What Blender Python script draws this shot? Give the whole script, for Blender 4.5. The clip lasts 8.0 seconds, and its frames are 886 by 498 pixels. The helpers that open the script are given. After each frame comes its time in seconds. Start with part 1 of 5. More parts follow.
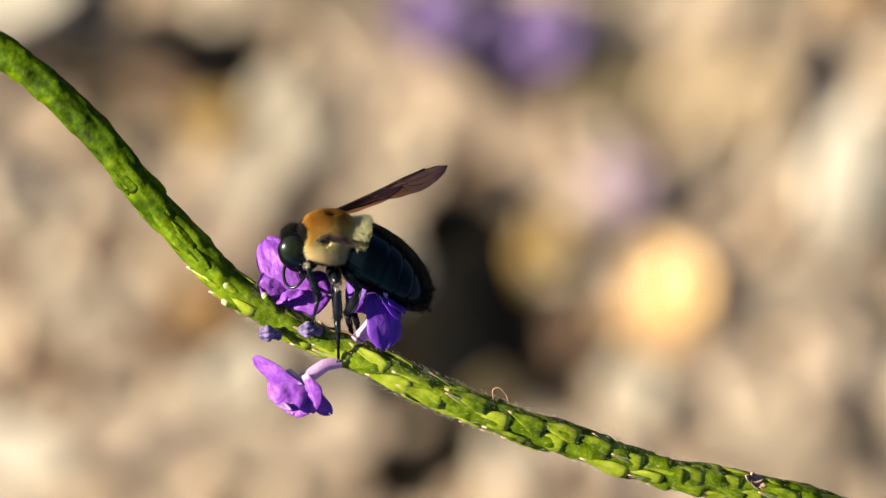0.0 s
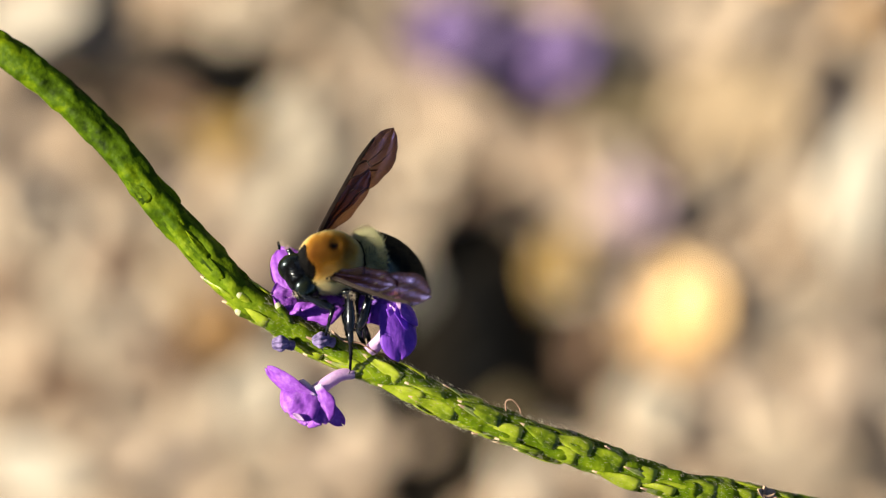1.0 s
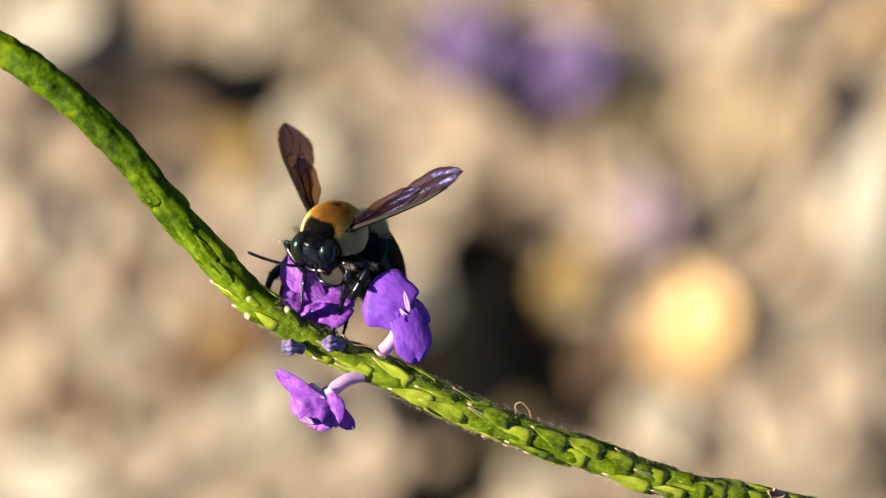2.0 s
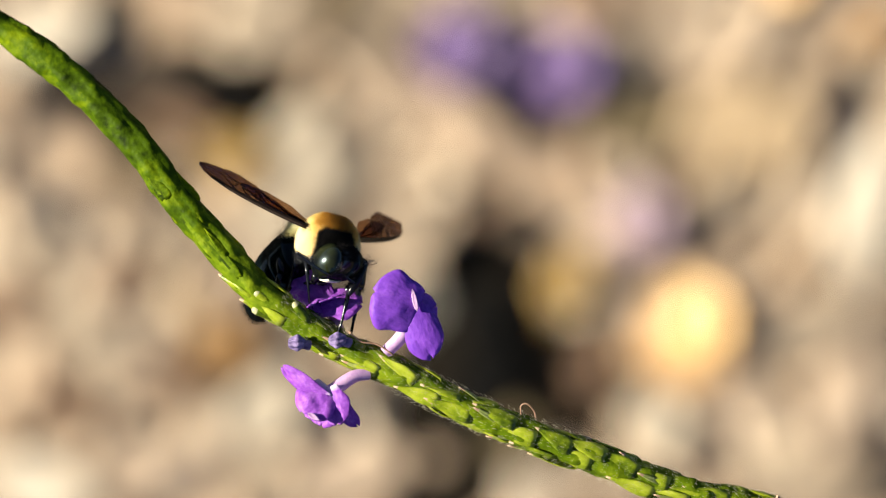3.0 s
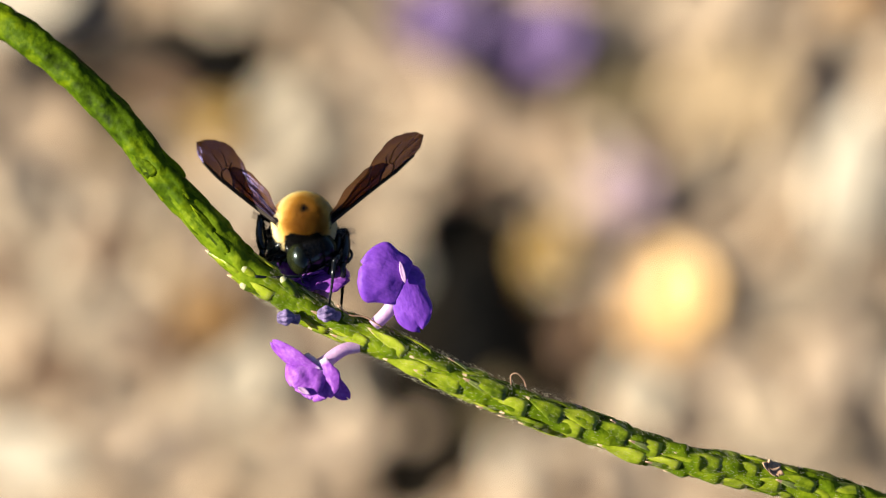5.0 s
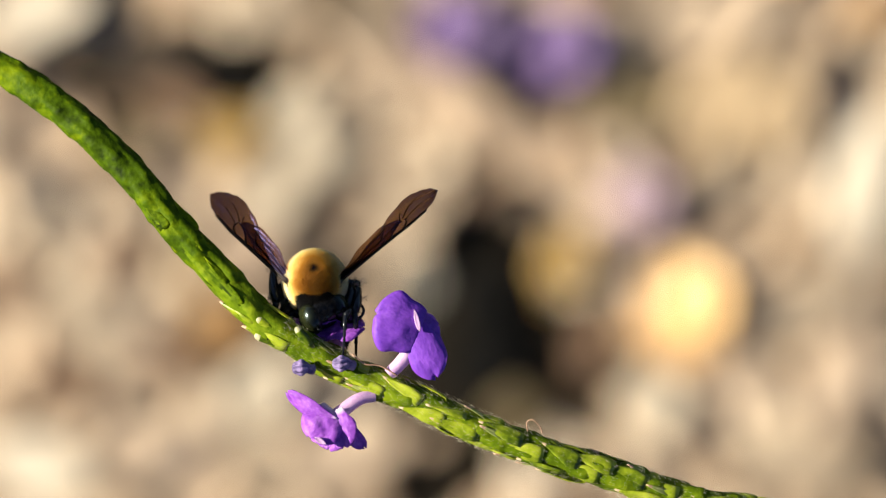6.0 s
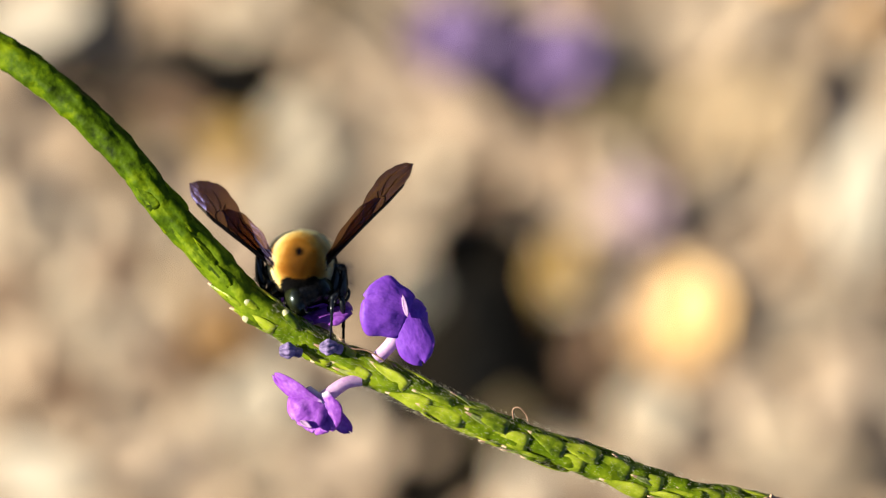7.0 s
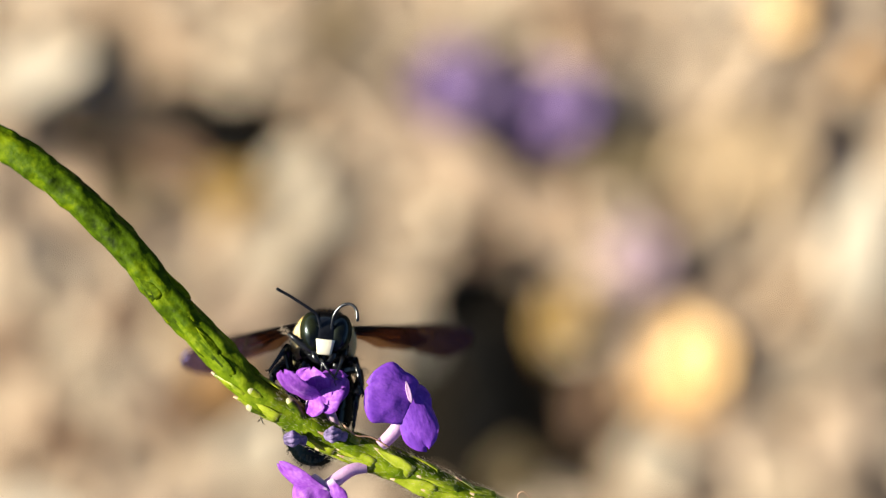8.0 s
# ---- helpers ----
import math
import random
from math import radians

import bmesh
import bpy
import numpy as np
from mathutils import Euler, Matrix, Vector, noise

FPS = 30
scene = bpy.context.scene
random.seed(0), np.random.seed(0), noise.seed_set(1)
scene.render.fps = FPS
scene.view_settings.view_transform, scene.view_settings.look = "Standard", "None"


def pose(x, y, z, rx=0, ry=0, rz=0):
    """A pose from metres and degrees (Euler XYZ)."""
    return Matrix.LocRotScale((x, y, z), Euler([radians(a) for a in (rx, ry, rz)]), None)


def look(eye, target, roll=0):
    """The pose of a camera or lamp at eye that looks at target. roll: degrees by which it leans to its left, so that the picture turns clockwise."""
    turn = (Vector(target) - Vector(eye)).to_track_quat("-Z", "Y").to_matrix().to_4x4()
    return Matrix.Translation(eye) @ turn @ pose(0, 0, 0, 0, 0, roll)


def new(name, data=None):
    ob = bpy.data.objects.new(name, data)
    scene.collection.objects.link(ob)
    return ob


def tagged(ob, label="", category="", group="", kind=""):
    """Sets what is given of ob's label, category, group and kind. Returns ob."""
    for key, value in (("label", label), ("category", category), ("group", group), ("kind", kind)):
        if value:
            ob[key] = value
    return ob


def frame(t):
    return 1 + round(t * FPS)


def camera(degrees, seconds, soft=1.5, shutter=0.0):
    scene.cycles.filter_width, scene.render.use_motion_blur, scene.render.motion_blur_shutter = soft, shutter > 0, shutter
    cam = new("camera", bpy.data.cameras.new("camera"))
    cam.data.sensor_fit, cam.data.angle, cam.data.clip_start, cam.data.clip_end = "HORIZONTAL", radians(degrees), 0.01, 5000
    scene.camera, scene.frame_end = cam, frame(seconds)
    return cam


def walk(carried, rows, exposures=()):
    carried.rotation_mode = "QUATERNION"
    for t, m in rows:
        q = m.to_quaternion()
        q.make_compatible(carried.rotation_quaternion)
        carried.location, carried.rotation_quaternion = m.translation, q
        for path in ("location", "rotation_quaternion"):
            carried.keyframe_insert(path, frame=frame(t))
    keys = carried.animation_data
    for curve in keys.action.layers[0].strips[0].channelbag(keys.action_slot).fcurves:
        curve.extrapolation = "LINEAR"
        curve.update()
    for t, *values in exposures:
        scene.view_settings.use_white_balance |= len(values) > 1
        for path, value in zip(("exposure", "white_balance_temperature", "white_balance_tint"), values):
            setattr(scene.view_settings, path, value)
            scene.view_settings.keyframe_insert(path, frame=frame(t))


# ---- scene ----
# A carpenter bee on a porterweed spike, seen from above against sunlit leaf litter.
# STAGE is a space of its own in the plane of the spike: x to the right, y up the view, z towards the eye.
MM = 0.001
TILT = 8.0
STAGE = pose(0, 0, 0.6239, TILT, 0, 0)


def mm(x, y, z=0.0):
    return Vector((x, y, z)) * MM


def aim(x, y):
    """The camera's pose when its axis meets the spike's plane at x, y millimetres."""
    up, side = math.degrees(math.atan2(y, 620)), math.degrees(math.atan2(x, 620))
    return STAGE @ pose(0, 0, 0.62) @ pose(0, 0, 0, up, -side, 0)


cam = camera(10.69, 8.0, soft=1.2, shutter=0.3)
cam.data.dof.use_dof = True
cam.data.dof.focus_distance = 0.619
cam.data.dof.aperture_fstop = 11.0
walk(cam, [(t, aim(x, y)) for t, x, y in (
    (0.0, 0, 0), (0.5, -1.48, 1.33), (1.0, -1.85, 2.44), (1.5, -4.44, 3.48), (1.7, -3.55, 3.7), (2.8, -3.11, 4.81),
    (3.0, -2.96, 4.66), (3.5, -2.22, 4.81), (4.0, -1.55, 2.74), (4.5, 0.0, 1.48), (4.7, -0.22, 0.59), (5.8, -2.07, 1.18),
    (6.0, -2.66, 1.92), (6.5, -3.18, 2.74), (7.0, -2.29, 2.96), (7.3, -2.22, 5.03), (7.5, -2.22, 7.18), (7.7, -2.3, 8.6),
    (8.0, -2.45, 9.6))])

# ---- light ----
SUN_FROM = (STAGE.to_3x3() @ Vector((-0.90, 0.12, 0.41))).normalized()
sun_up = math.asin(SUN_FROM.z)
sun_turn = math.atan2(SUN_FROM.x, SUN_FROM.y)
world = bpy.data.worlds.new("sky")
scene.world = world
world.use_nodes = True
sky = world.node_tree.nodes.new("ShaderNodeTexSky")
sky.sky_type = "NISHITA"
sky.sun_disc = False
sky.air_density = 0.45
sky.dust_density = 0.3
sky.ozone_density = 0.4
sky.sun_elevation = sun_up
sky.sun_rotation = sun_turn
world.node_tree.links.new(sky.outputs[0], world.node_tree.nodes["Background"].inputs[0])
world.node_tree.nodes["Background"].inputs[1].default_value = 0.05
sun = new("sun", bpy.data.lights.new("sun", "SUN"))
sun.data.energy = 5.0
sun.data.angle = radians(0.5)
sun.data.color = (1.0, 0.895, 0.695)
sun.matrix_world = look(SUN_FROM * 3, (0, 0, 0))
scene.view_settings.exposure = 1.58

# ---- materials ----


def shader(name):
    m = bpy.data.materials.new(name)
    m.use_nodes = True
    nt = m.node_tree
    return m, nt, nt.nodes["Principled BSDF"]


def surface(name, stops, scale=300.0, rough=0.6, bump=0.0, bump_scale=1500.0, detail=5.0, per="", per_mix=0.0, through_light=0.0,
            spec=0.5, stretch=(1, 1, 1), random_island=False, pale_root=None, root_length=0.0012):
    """Noise at two scales between colour stops, with fine relief; through_light lets sun shine through thin parts."""
    m, nt, p = shader(name)
    N, L = nt.nodes, nt.links
    tc = N.new("ShaderNodeTexCoord")
    mp = N.new("ShaderNodeMapping")
    mp.inputs["Scale"].default_value = stretch
    L.new(tc.outputs["Object"], mp.inputs["Vector"])
    big = N.new("ShaderNodeTexNoise")
    big.inputs["Scale"].default_value, big.inputs["Detail"].default_value = scale, detail
    L.new(mp.outputs[0], big.inputs["Vector"])
    fine = N.new("ShaderNodeTexNoise")
    fine.inputs["Scale"].default_value, fine.inputs["Detail"].default_value = scale * 5.5, 3
    L.new(mp.outputs[0], fine.inputs["Vector"])
    mix = N.new("ShaderNodeMath")
    mix.operation = "MULTIPLY_ADD"
    mix.inputs[1].default_value = 0.35
    L.new(fine.outputs["Fac"], mix.inputs[0])
    sc = N.new("ShaderNodeMath")
    sc.operation = "MULTIPLY_ADD"
    sc.inputs[1].default_value, sc.inputs[2].default_value = 0.65, 0.0
    L.new(big.outputs["Fac"], sc.inputs[0])
    L.new(sc.outputs[0], mix.inputs[2])
    value = mix.outputs[0]
    if random_island or per:
        if random_island:
            rnd = N.new("ShaderNodeNewGeometry").outputs["Random Per Island"]
        else:
            rnd = N.new("ShaderNodeObjectInfo").outputs["Random"]
        off = N.new("ShaderNodeMath")
        off.operation = "MULTIPLY_ADD"
        off.inputs[1].default_value, off.inputs[2].default_value = per_mix, -per_mix / 2
        L.new(rnd, off.inputs[0])
        add = N.new("ShaderNodeMath")
        add.operation = "ADD"
        L.new(off.outputs[0], add.inputs[0])
        L.new(value, add.inputs[1])
        value = add.outputs[0]
    ramp = N.new("ShaderNodeValToRGB")
    e = ramp.color_ramp.elements
    while len(e) < len(stops):
        e.new(0.5)
    for el, (pos, c) in zip(e, stops):
        el.position, el.color = pos, (*c, 1)
    L.new(value, ramp.inputs[0])
    colour = ramp.outputs[0]
    if pale_root:
        sx = N.new("ShaderNodeSeparateXYZ")
        L.new(tc.outputs["Object"], sx.inputs[0])
        mr = N.new("ShaderNodeMapRange")
        mr.inputs["From Min"].default_value, mr.inputs["From Max"].default_value = root_length, 0.0002
        L.new(sx.outputs["X"], mr.inputs["Value"])
        mc = N.new("ShaderNodeMix")
        mc.data_type = "RGBA"
        mc.inputs["B"].default_value = (*pale_root, 1)
        L.new(mr.outputs[0], mc.inputs["Factor"])
        L.new(colour, mc.inputs["A"])
        colour = mc.outputs["Result"]
    L.new(colour, p.inputs["Base Color"])
    p.inputs["Roughness"].default_value = rough
    p.inputs["Specular IOR Level"].default_value = spec
    if bump:
        b = N.new("ShaderNodeBump")
        b.inputs["Distance"].default_value, b.inputs["Strength"].default_value = bump, 0.8
        bn = N.new("ShaderNodeTexNoise")
        bn.inputs["Scale"].default_value, bn.inputs["Detail"].default_value = bump_scale, 4
        L.new(mp.outputs[0], bn.inputs["Vector"])
        L.new(bn.outputs["Fac"], b.inputs["Height"])
        L.new(b.outputs[0], p.inputs["Normal"])
    if through_light:
        out = N["Material Output"]
        tr = N.new("ShaderNodeBsdfTranslucent")
        L.new(colour, tr.inputs["Color"])
        ms = N.new("ShaderNodeMixShader")
        ms.inputs[0].default_value = through_light
        L.new(p.outputs[0], ms.inputs[1])
        L.new(tr.outputs[0], ms.inputs[2])
        L.new(ms.outputs[0], out.inputs["Surface"])
    return m


# Darker than damp soil would be: the gaps' shade is put into its colour.
SOIL = surface("shade_dark_soil", [(0.3, (0.005, 0.0045, 0.003)), (0.7, (0.016, 0.012, 0.008))], 90, 0.9, 0.002, 300, spec=0.08)
LITTER = surface("dry_leaf", [(0.2, (0.17, 0.11, 0.07)), (0.38, (0.395, 0.285, 0.19)), (0.55, (0.53, 0.41, 0.295)), (0.8, (0.68, 0.58, 0.45))],
                 45, 0.65, 0.0004, 400, random_island=True, per_mix=0.45, through_light=0.15)
STEM = surface("green_stem", [(0.32, (0.016, 0.034, 0.001)), (0.50, (0.085, 0.140, 0.002)), (0.72, (0.23, 0.30, 0.010))], 200, 0.6, 0.00012, 2600,
               through_light=0.15, spec=0.08)
YOUNG_STEM = surface("dark_green_spike", [(0.36, (0.012, 0.025, 0.001)), (0.52, (0.050, 0.094, 0.001)), (0.72, (0.17, 0.235, 0.002))], 170, 0.6, 0.00015, 1800,
                     through_light=0.2, spec=0.06, stretch=(1, 1, 1))
CALYX = surface("green_calyx", [(0.26, (0.02, 0.045, 0.001)), (0.40, (0.12, 0.18, 0.004)), (0.55, (0.27, 0.345, 0.013)), (0.78, (0.46, 0.52, 0.05))], 420, 0.34,
                0.00008, 2200, per="object", per_mix=0.26, through_light=0.3, spec=0.4)
YOUNG_CALYX = surface("dark_green_young_calyx", [(0.34, (0.018, 0.036, 0.001)), (0.5, (0.09, 0.15, 0.002)), (0.70, (0.27, 0.34, 0.006))], 330, 0.65,
                      0.00016, 2000, per="object", per_mix=0.12, through_light=0.4, spec=0.05)
BRACT = surface("pale_green_bract", [(0.3, (0.12, 0.18, 0.02)), (0.7, (0.38, 0.44, 0.14))], 900, 0.6, through_light=0.25, spec=0.1)
CALYX_TIP = surface("pale_calyx_tip", [(0.3, (0.26, 0.19, 0.09)), (0.7, (0.58, 0.44, 0.34))], 900, 0.6, through_light=0.2)
STUB_TIP = surface("pale_green_end", [(0.3, (0.30, 0.32, 0.14)), (0.7, (0.56, 0.54, 0.36))], 900, 0.5, through_light=0.25)
BRACT_TIP = surface("dry_bract_tip", [(0.3, (0.14, 0.07, 0.035)), (0.7, (0.50, 0.34, 0.24))], 900, 0.6)
PETAL = surface("violet_petal", [(0.32, (0.19, 0.038, 0.42)), (0.52, (0.33, 0.092, 0.58)), (0.72, (0.55, 0.24, 0.80))], 420, 0.5, 0.00022, 1500,
                through_light=0.4, stretch=(0.7, 1.2, 1), spec=0.25, pale_root=(0.80, 0.70, 0.86), root_length=0.0009)
PETAL_DEEP = surface("deep_violet_petal", [(0.3, (0.14, 0.036, 0.46)), (0.6, (0.25, 0.075, 0.62)), (0.85, (0.40, 0.16, 0.78))], 420, 0.5,
                     0.00014, 1500, through_light=0.4, stretch=(0.7, 1.2, 1), spec=0.25)
TUBE = surface("lilac_tube", [(0.35, (0.50, 0.28, 0.60)), (0.7, (0.76, 0.56, 0.78))], 500, 0.45, 0.00005, 2500, through_light=0.35)
WILTED = surface("wilted_corolla", [(0.36, (0.035, 0.022, 0.09)), (0.66, (0.24, 0.18, 0.38))], 900, 0.7, 0.0002, 1800)
PALE_HAIR = surface("pale_down", [(0.3, (0.50, 0.48, 0.36)), (0.7, (0.75, 0.72, 0.58))], 500, 0.6, through_light=0.4)
STYLE = surface("dry_style", [(0.3, (0.18, 0.10, 0.06)), (0.7, (0.40, 0.25, 0.17))], 900, 0.5)



def chitin(name, lo, hi, scale, rough, gloss, tint):
    """Hard dark shell: a nearly black body colour under a thin even gloss."""
    m, nt, p = shader(name)
    N, L = nt.nodes, nt.links
    N.remove(p)
    tc = N.new("ShaderNodeTexCoord")
    nz = N.new("ShaderNodeTexNoise")
    nz.inputs["Scale"].default_value, nz.inputs["Detail"].default_value = scale, 5
    L.new(tc.outputs["Object"], nz.inputs["Vector"])
    ramp = N.new("ShaderNodeValToRGB")
    e = ramp.color_ramp.elements
    e[0].position, e[0].color, e[1].position, e[1].color = 0.38, (*lo, 1), 0.68, (*hi, 1)
    L.new(nz.outputs["Fac"], ramp.inputs[0])
    pits = N.new("ShaderNodeTexNoise")
    pits.inputs["Scale"].default_value = 5200
    L.new(tc.outputs["Object"], pits.inputs["Vector"])
    bp = N.new("ShaderNodeBump")
    bp.inputs["Distance"].default_value, bp.inputs["Strength"].default_value = 0.000008, 0.6
    L.new(pits.outputs["Fac"], bp.inputs["Height"])
    dif, glo, mix = N.new("ShaderNodeBsdfDiffuse"), N.new("ShaderNodeBsdfGlossy"), N.new("ShaderNodeMixShader")
    L.new(ramp.outputs[0], dif.inputs["Color"])
    glo.inputs["Color"].default_value = (*tint, 1)
    glo.inputs["Roughness"].default_value = rough
    L.new(bp.outputs[0], glo.inputs["Normal"])
    mix.inputs[0].default_value = gloss
    L.new(dif.outputs[0], mix.inputs[1])
    L.new(glo.outputs[0], mix.inputs[2])
    L.new(mix.outputs[0], N["Material Output"].inputs["Surface"])
    return m


CHITIN = chitin("black_chitin", (0.003, 0.003, 0.004), (0.009, 0.010, 0.013), 600, 0.22, 0.045, (0.85, 0.93, 1.0))
CHITIN_BLUE = chitin("blue_black_chitin", (0.0006, 0.0016, 0.0022), (0.001, 0.0035, 0.0045), 400, 0.14, 0.015, (0.70, 0.88, 1.0))
EYE_LENS = chitin("olive_eye", (0.001, 0.0015, 0.003), (0.013, 0.016, 0.005), 420, 0.24, 0.035, (0.7, 0.9, 1.0))
FACE = surface("ivory_face", [(0.3, (0.70, 0.68, 0.55)), (0.7, (0.86, 0.84, 0.72))], 900, 0.4)
BLACK_HAIR = surface("black_bristle", [(0.3, (0.004, 0.004, 0.005)), (0.7, (0.011, 0.010, 0.010))], 900, 0.7, spec=0.08)
CREAM_HAIR = surface("cream_fur", [(0.3, (0.70, 0.68, 0.36)), (0.7, (0.92, 0.89, 0.64))], 500, 0.6, through_light=0.4)
TARSUS_HAIR = surface("pale_bristle", [(0.3, (0.30, 0.23, 0.17)), (0.7, (0.62, 0.52, 0.41))], 700, 0.5, through_light=0.2)


def fur_material():
    """Golden fur: tawny over the back, yellow on the flanks, paler at the rear and below the wing roots."""
    m, nt, p = shader("golden_fur")
    N, L = nt.nodes, nt.links
    tc = N.new("ShaderNodeTexCoord")
    squash = N.new("ShaderNodeVectorMath")
    squash.operation = "MULTIPLY"
    squash.inputs[1].default_value = (0.72, 1, 0.8)
    L.new(tc.outputs["Object"], squash.inputs[0])
    far = N.new("ShaderNodeVectorMath")
    far.operation = "DISTANCE"
    far.inputs[1].default_value = (1.1 * 0.72 * MM, 0, 2.9 * 0.8 * MM)
    L.new(squash.outputs[0], far.inputs[0])
    nz = N.new("ShaderNodeTexNoise")
    nz.inputs["Scale"].default_value = 600
    L.new(tc.outputs["Object"], nz.inputs["Vector"])
    blur = N.new("ShaderNodeMath")
    blur.operation = "MULTIPLY_ADD"
    blur.inputs[1].default_value, blur.inputs[2].default_value = 0.26, -0.13
    L.new(nz.outputs["Fac"], blur.inputs[0])
    a = N.new("ShaderNodeMath")
    a.operation = "MULTIPLY_ADD"
    a.inputs[1].default_value = 150.0
    L.new(far.outputs["Value"], a.inputs[0])
    L.new(blur.outputs[0], a.inputs[2])
    ramp = N.new("ShaderNodeValToRGB")
    e = ramp.color_ramp.elements
    e.new(0.5), e.new(0.7)
    for el, (pos, c) in zip(e, ((0.16, (0.40, 0.17, 0.009)), (0.33, (0.62, 0.32, 0.030)), (0.46, (0.88, 0.66, 0.20)), (0.62, (0.94, 0.86, 0.54)))):
        el.position, el.color = pos, (*c, 1)
    L.new(a.outputs[0], ramp.inputs[0])
    sep = N.new("ShaderNodeSeparateXYZ")
    L.new(tc.outputs["Object"], sep.inputs[0])
    low = N.new("ShaderNodeMapRange")
    low.inputs["From Min"].default_value, low.inputs["From Max"].default_value = 0.7 * MM, -0.8 * MM
    L.new(sep.outputs["Z"], low.inputs["Value"])
    cream = N.new("ShaderNodeMix")
    cream.data_type = "RGBA"
    cream.inputs["B"].default_value = (0.93, 0.80, 0.50, 1)
    L.new(low.outputs[0], cream.inputs["Factor"])
    L.new(ramp.outputs[0], cream.inputs["A"])
    L.new(cream.outputs["Result"], p.inputs["Base Color"])
    p.inputs["Roughness"].default_value = 0.6
    tr = N.new("ShaderNodeBsdfTranslucent")
    L.new(cream.outputs["Result"], tr.inputs["Color"])
    ms = N.new("ShaderNodeMixShader")
    ms.inputs[0].default_value = 0.5
    L.new(p.outputs[0], ms.inputs[1])
    L.new(tr.outputs[0], ms.inputs[2])
    L.new(ms.outputs[0], N["Material Output"].inputs["Surface"])
    return m


def wing_material():
    """Smoky membrane, clear and amber at the root, dark towards the tip, with a violet sheen."""
    m, nt, p = shader("smoky_wing")
    N, L = nt.nodes, nt.links
    tc = N.new("ShaderNodeTexCoord")
    nz = N.new("ShaderNodeTexNoise")
    nz.inputs["Scale"].default_value, nz.inputs["Detail"].default_value = 350, 4
    L.new(tc.outputs["Object"], nz.inputs["Vector"])
    ramp = N.new("ShaderNodeValToRGB")
    e = ramp.color_ramp.elements
    e[0].position, e[0].color = 0.3, (0.014, 0.010, 0.016, 1)
    e[1].position, e[1].color = 0.75, (0.034, 0.020, 0.016, 1)
    L.new(nz.outputs["Fac"], ramp.inputs[0])
    L.new(ramp.outputs[0], p.inputs["Base Color"])
    p.inputs["Roughness"].default_value = 0.3
    p.inputs["Specular IOR Level"].default_value = 0.12
    bp = N.new("ShaderNodeBump")
    bp.inputs["Distance"].default_value, bp.inputs["Strength"].default_value = 0.0004, 1.0
    L.new(nz.outputs["Fac"], bp.inputs["Height"])
    L.new(bp.outputs[0], p.inputs["Normal"])
    tr = N.new("ShaderNodeBsdfTranslucent")
    tr.inputs["Color"].default_value = (0.34, 0.21, 0.10, 1)
    sheen = N.new("ShaderNodeBsdfGlossy")
    sheen.inputs["Color"].default_value = (0.22, 0.23, 1.0, 1)
    sheen.inputs["Roughness"].default_value = 0.4
    L.new(bp.outputs[0], sheen.inputs["Normal"])
    clear = N.new("ShaderNodeBsdfTransparent")
    clear.inputs["Color"].default_value = (0.61, 0.47, 0.35, 1)
    mixed = p.outputs[0]
    for share, node in ((0.2, tr), (0.05, sheen), (0.74, clear)):
        mix = N.new("ShaderNodeMixShader")
        mix.inputs[0].default_value = share
        L.new(mixed, mix.inputs[1])
        L.new(node.outputs[0], mix.inputs[2])
        mixed = mix.outputs[0]
    sep = N.new("ShaderNodeSeparateXYZ")
    L.new(tc.outputs["Object"], sep.inputs[0])
    thin = N.new("ShaderNodeMapRange")
    thin.inputs["From Min"].default_value, thin.inputs["From Max"].default_value = 5 * MM, 15 * MM
    thin.inputs["To Min"].default_value, thin.inputs["To Max"].default_value = 0.93, 0.42
    L.new(sep.outputs["X"], thin.inputs["Value"])
    L.new(thin.outputs[0], mix.inputs[0])
    L.new(mixed, N["Material Output"].inputs["Surface"])
    return m


FUR = fur_material()
WING = wing_material()
VEIN = surface("wing_vein", [(0.3, (0.006, 0.004, 0.003)), (0.7, (0.018, 0.011, 0.008))], 900, 0.45, spec=0.1)


def dead(name, c, through_light=0.2, spec=0.35):
    lo = tuple(v * 0.62 for v in c)
    hi = tuple(min(0.92, v * 1.18) for v in c)
    return surface(name, [(0.3, lo), (0.52, c), (0.75, hi)], 110, 0.6, 0.0003, 500, through_light=through_light, spec=spec)


WHITE_LEAF = dead("bleached_dry_leaf", (0.76, 0.68, 0.55))
CREAM_LEAF = dead("cream_dry_leaf", (0.61, 0.53, 0.41))
TAN_LEAF = dead("tan_dry_leaf", (0.56, 0.42, 0.26))
LIGHT_LEAF = dead("pale_tan_dry_leaf", (0.55, 0.43, 0.32))
ROSE_LEAF = dead("pinkish_dun_leaf", (0.47, 0.355, 0.26))
DUN_LEAF = dead("grey_brown_leaf", (0.40, 0.32, 0.235))
OCHRE_LEAF = dead("ochre_leaf", (0.43, 0.28, 0.09))
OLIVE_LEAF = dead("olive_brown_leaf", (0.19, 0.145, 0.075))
AMBER_LEAF = dead("amber_brown_leaf", (0.42, 0.23, 0.075))
RUST_LEAF = dead("rust_brown_leaf", (0.26, 0.16, 0.10))
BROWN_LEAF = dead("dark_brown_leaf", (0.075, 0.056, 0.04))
# Near black: shade down in the litter's gaps, put into a leaf's colour.
GAP_SHADE = dead("gap_shade_leaf", (0.006, 0.006, 0.006), 0.0, 0.05)
# Grey of a leaf shape drawn in place of a blurred glint.
GREY_GLINT = dead("grey_glint_leaf", (0.17, 0.162, 0.14))
PEACH_LEAF = dead("orange_tan_leaf", (0.70, 0.42, 0.17))
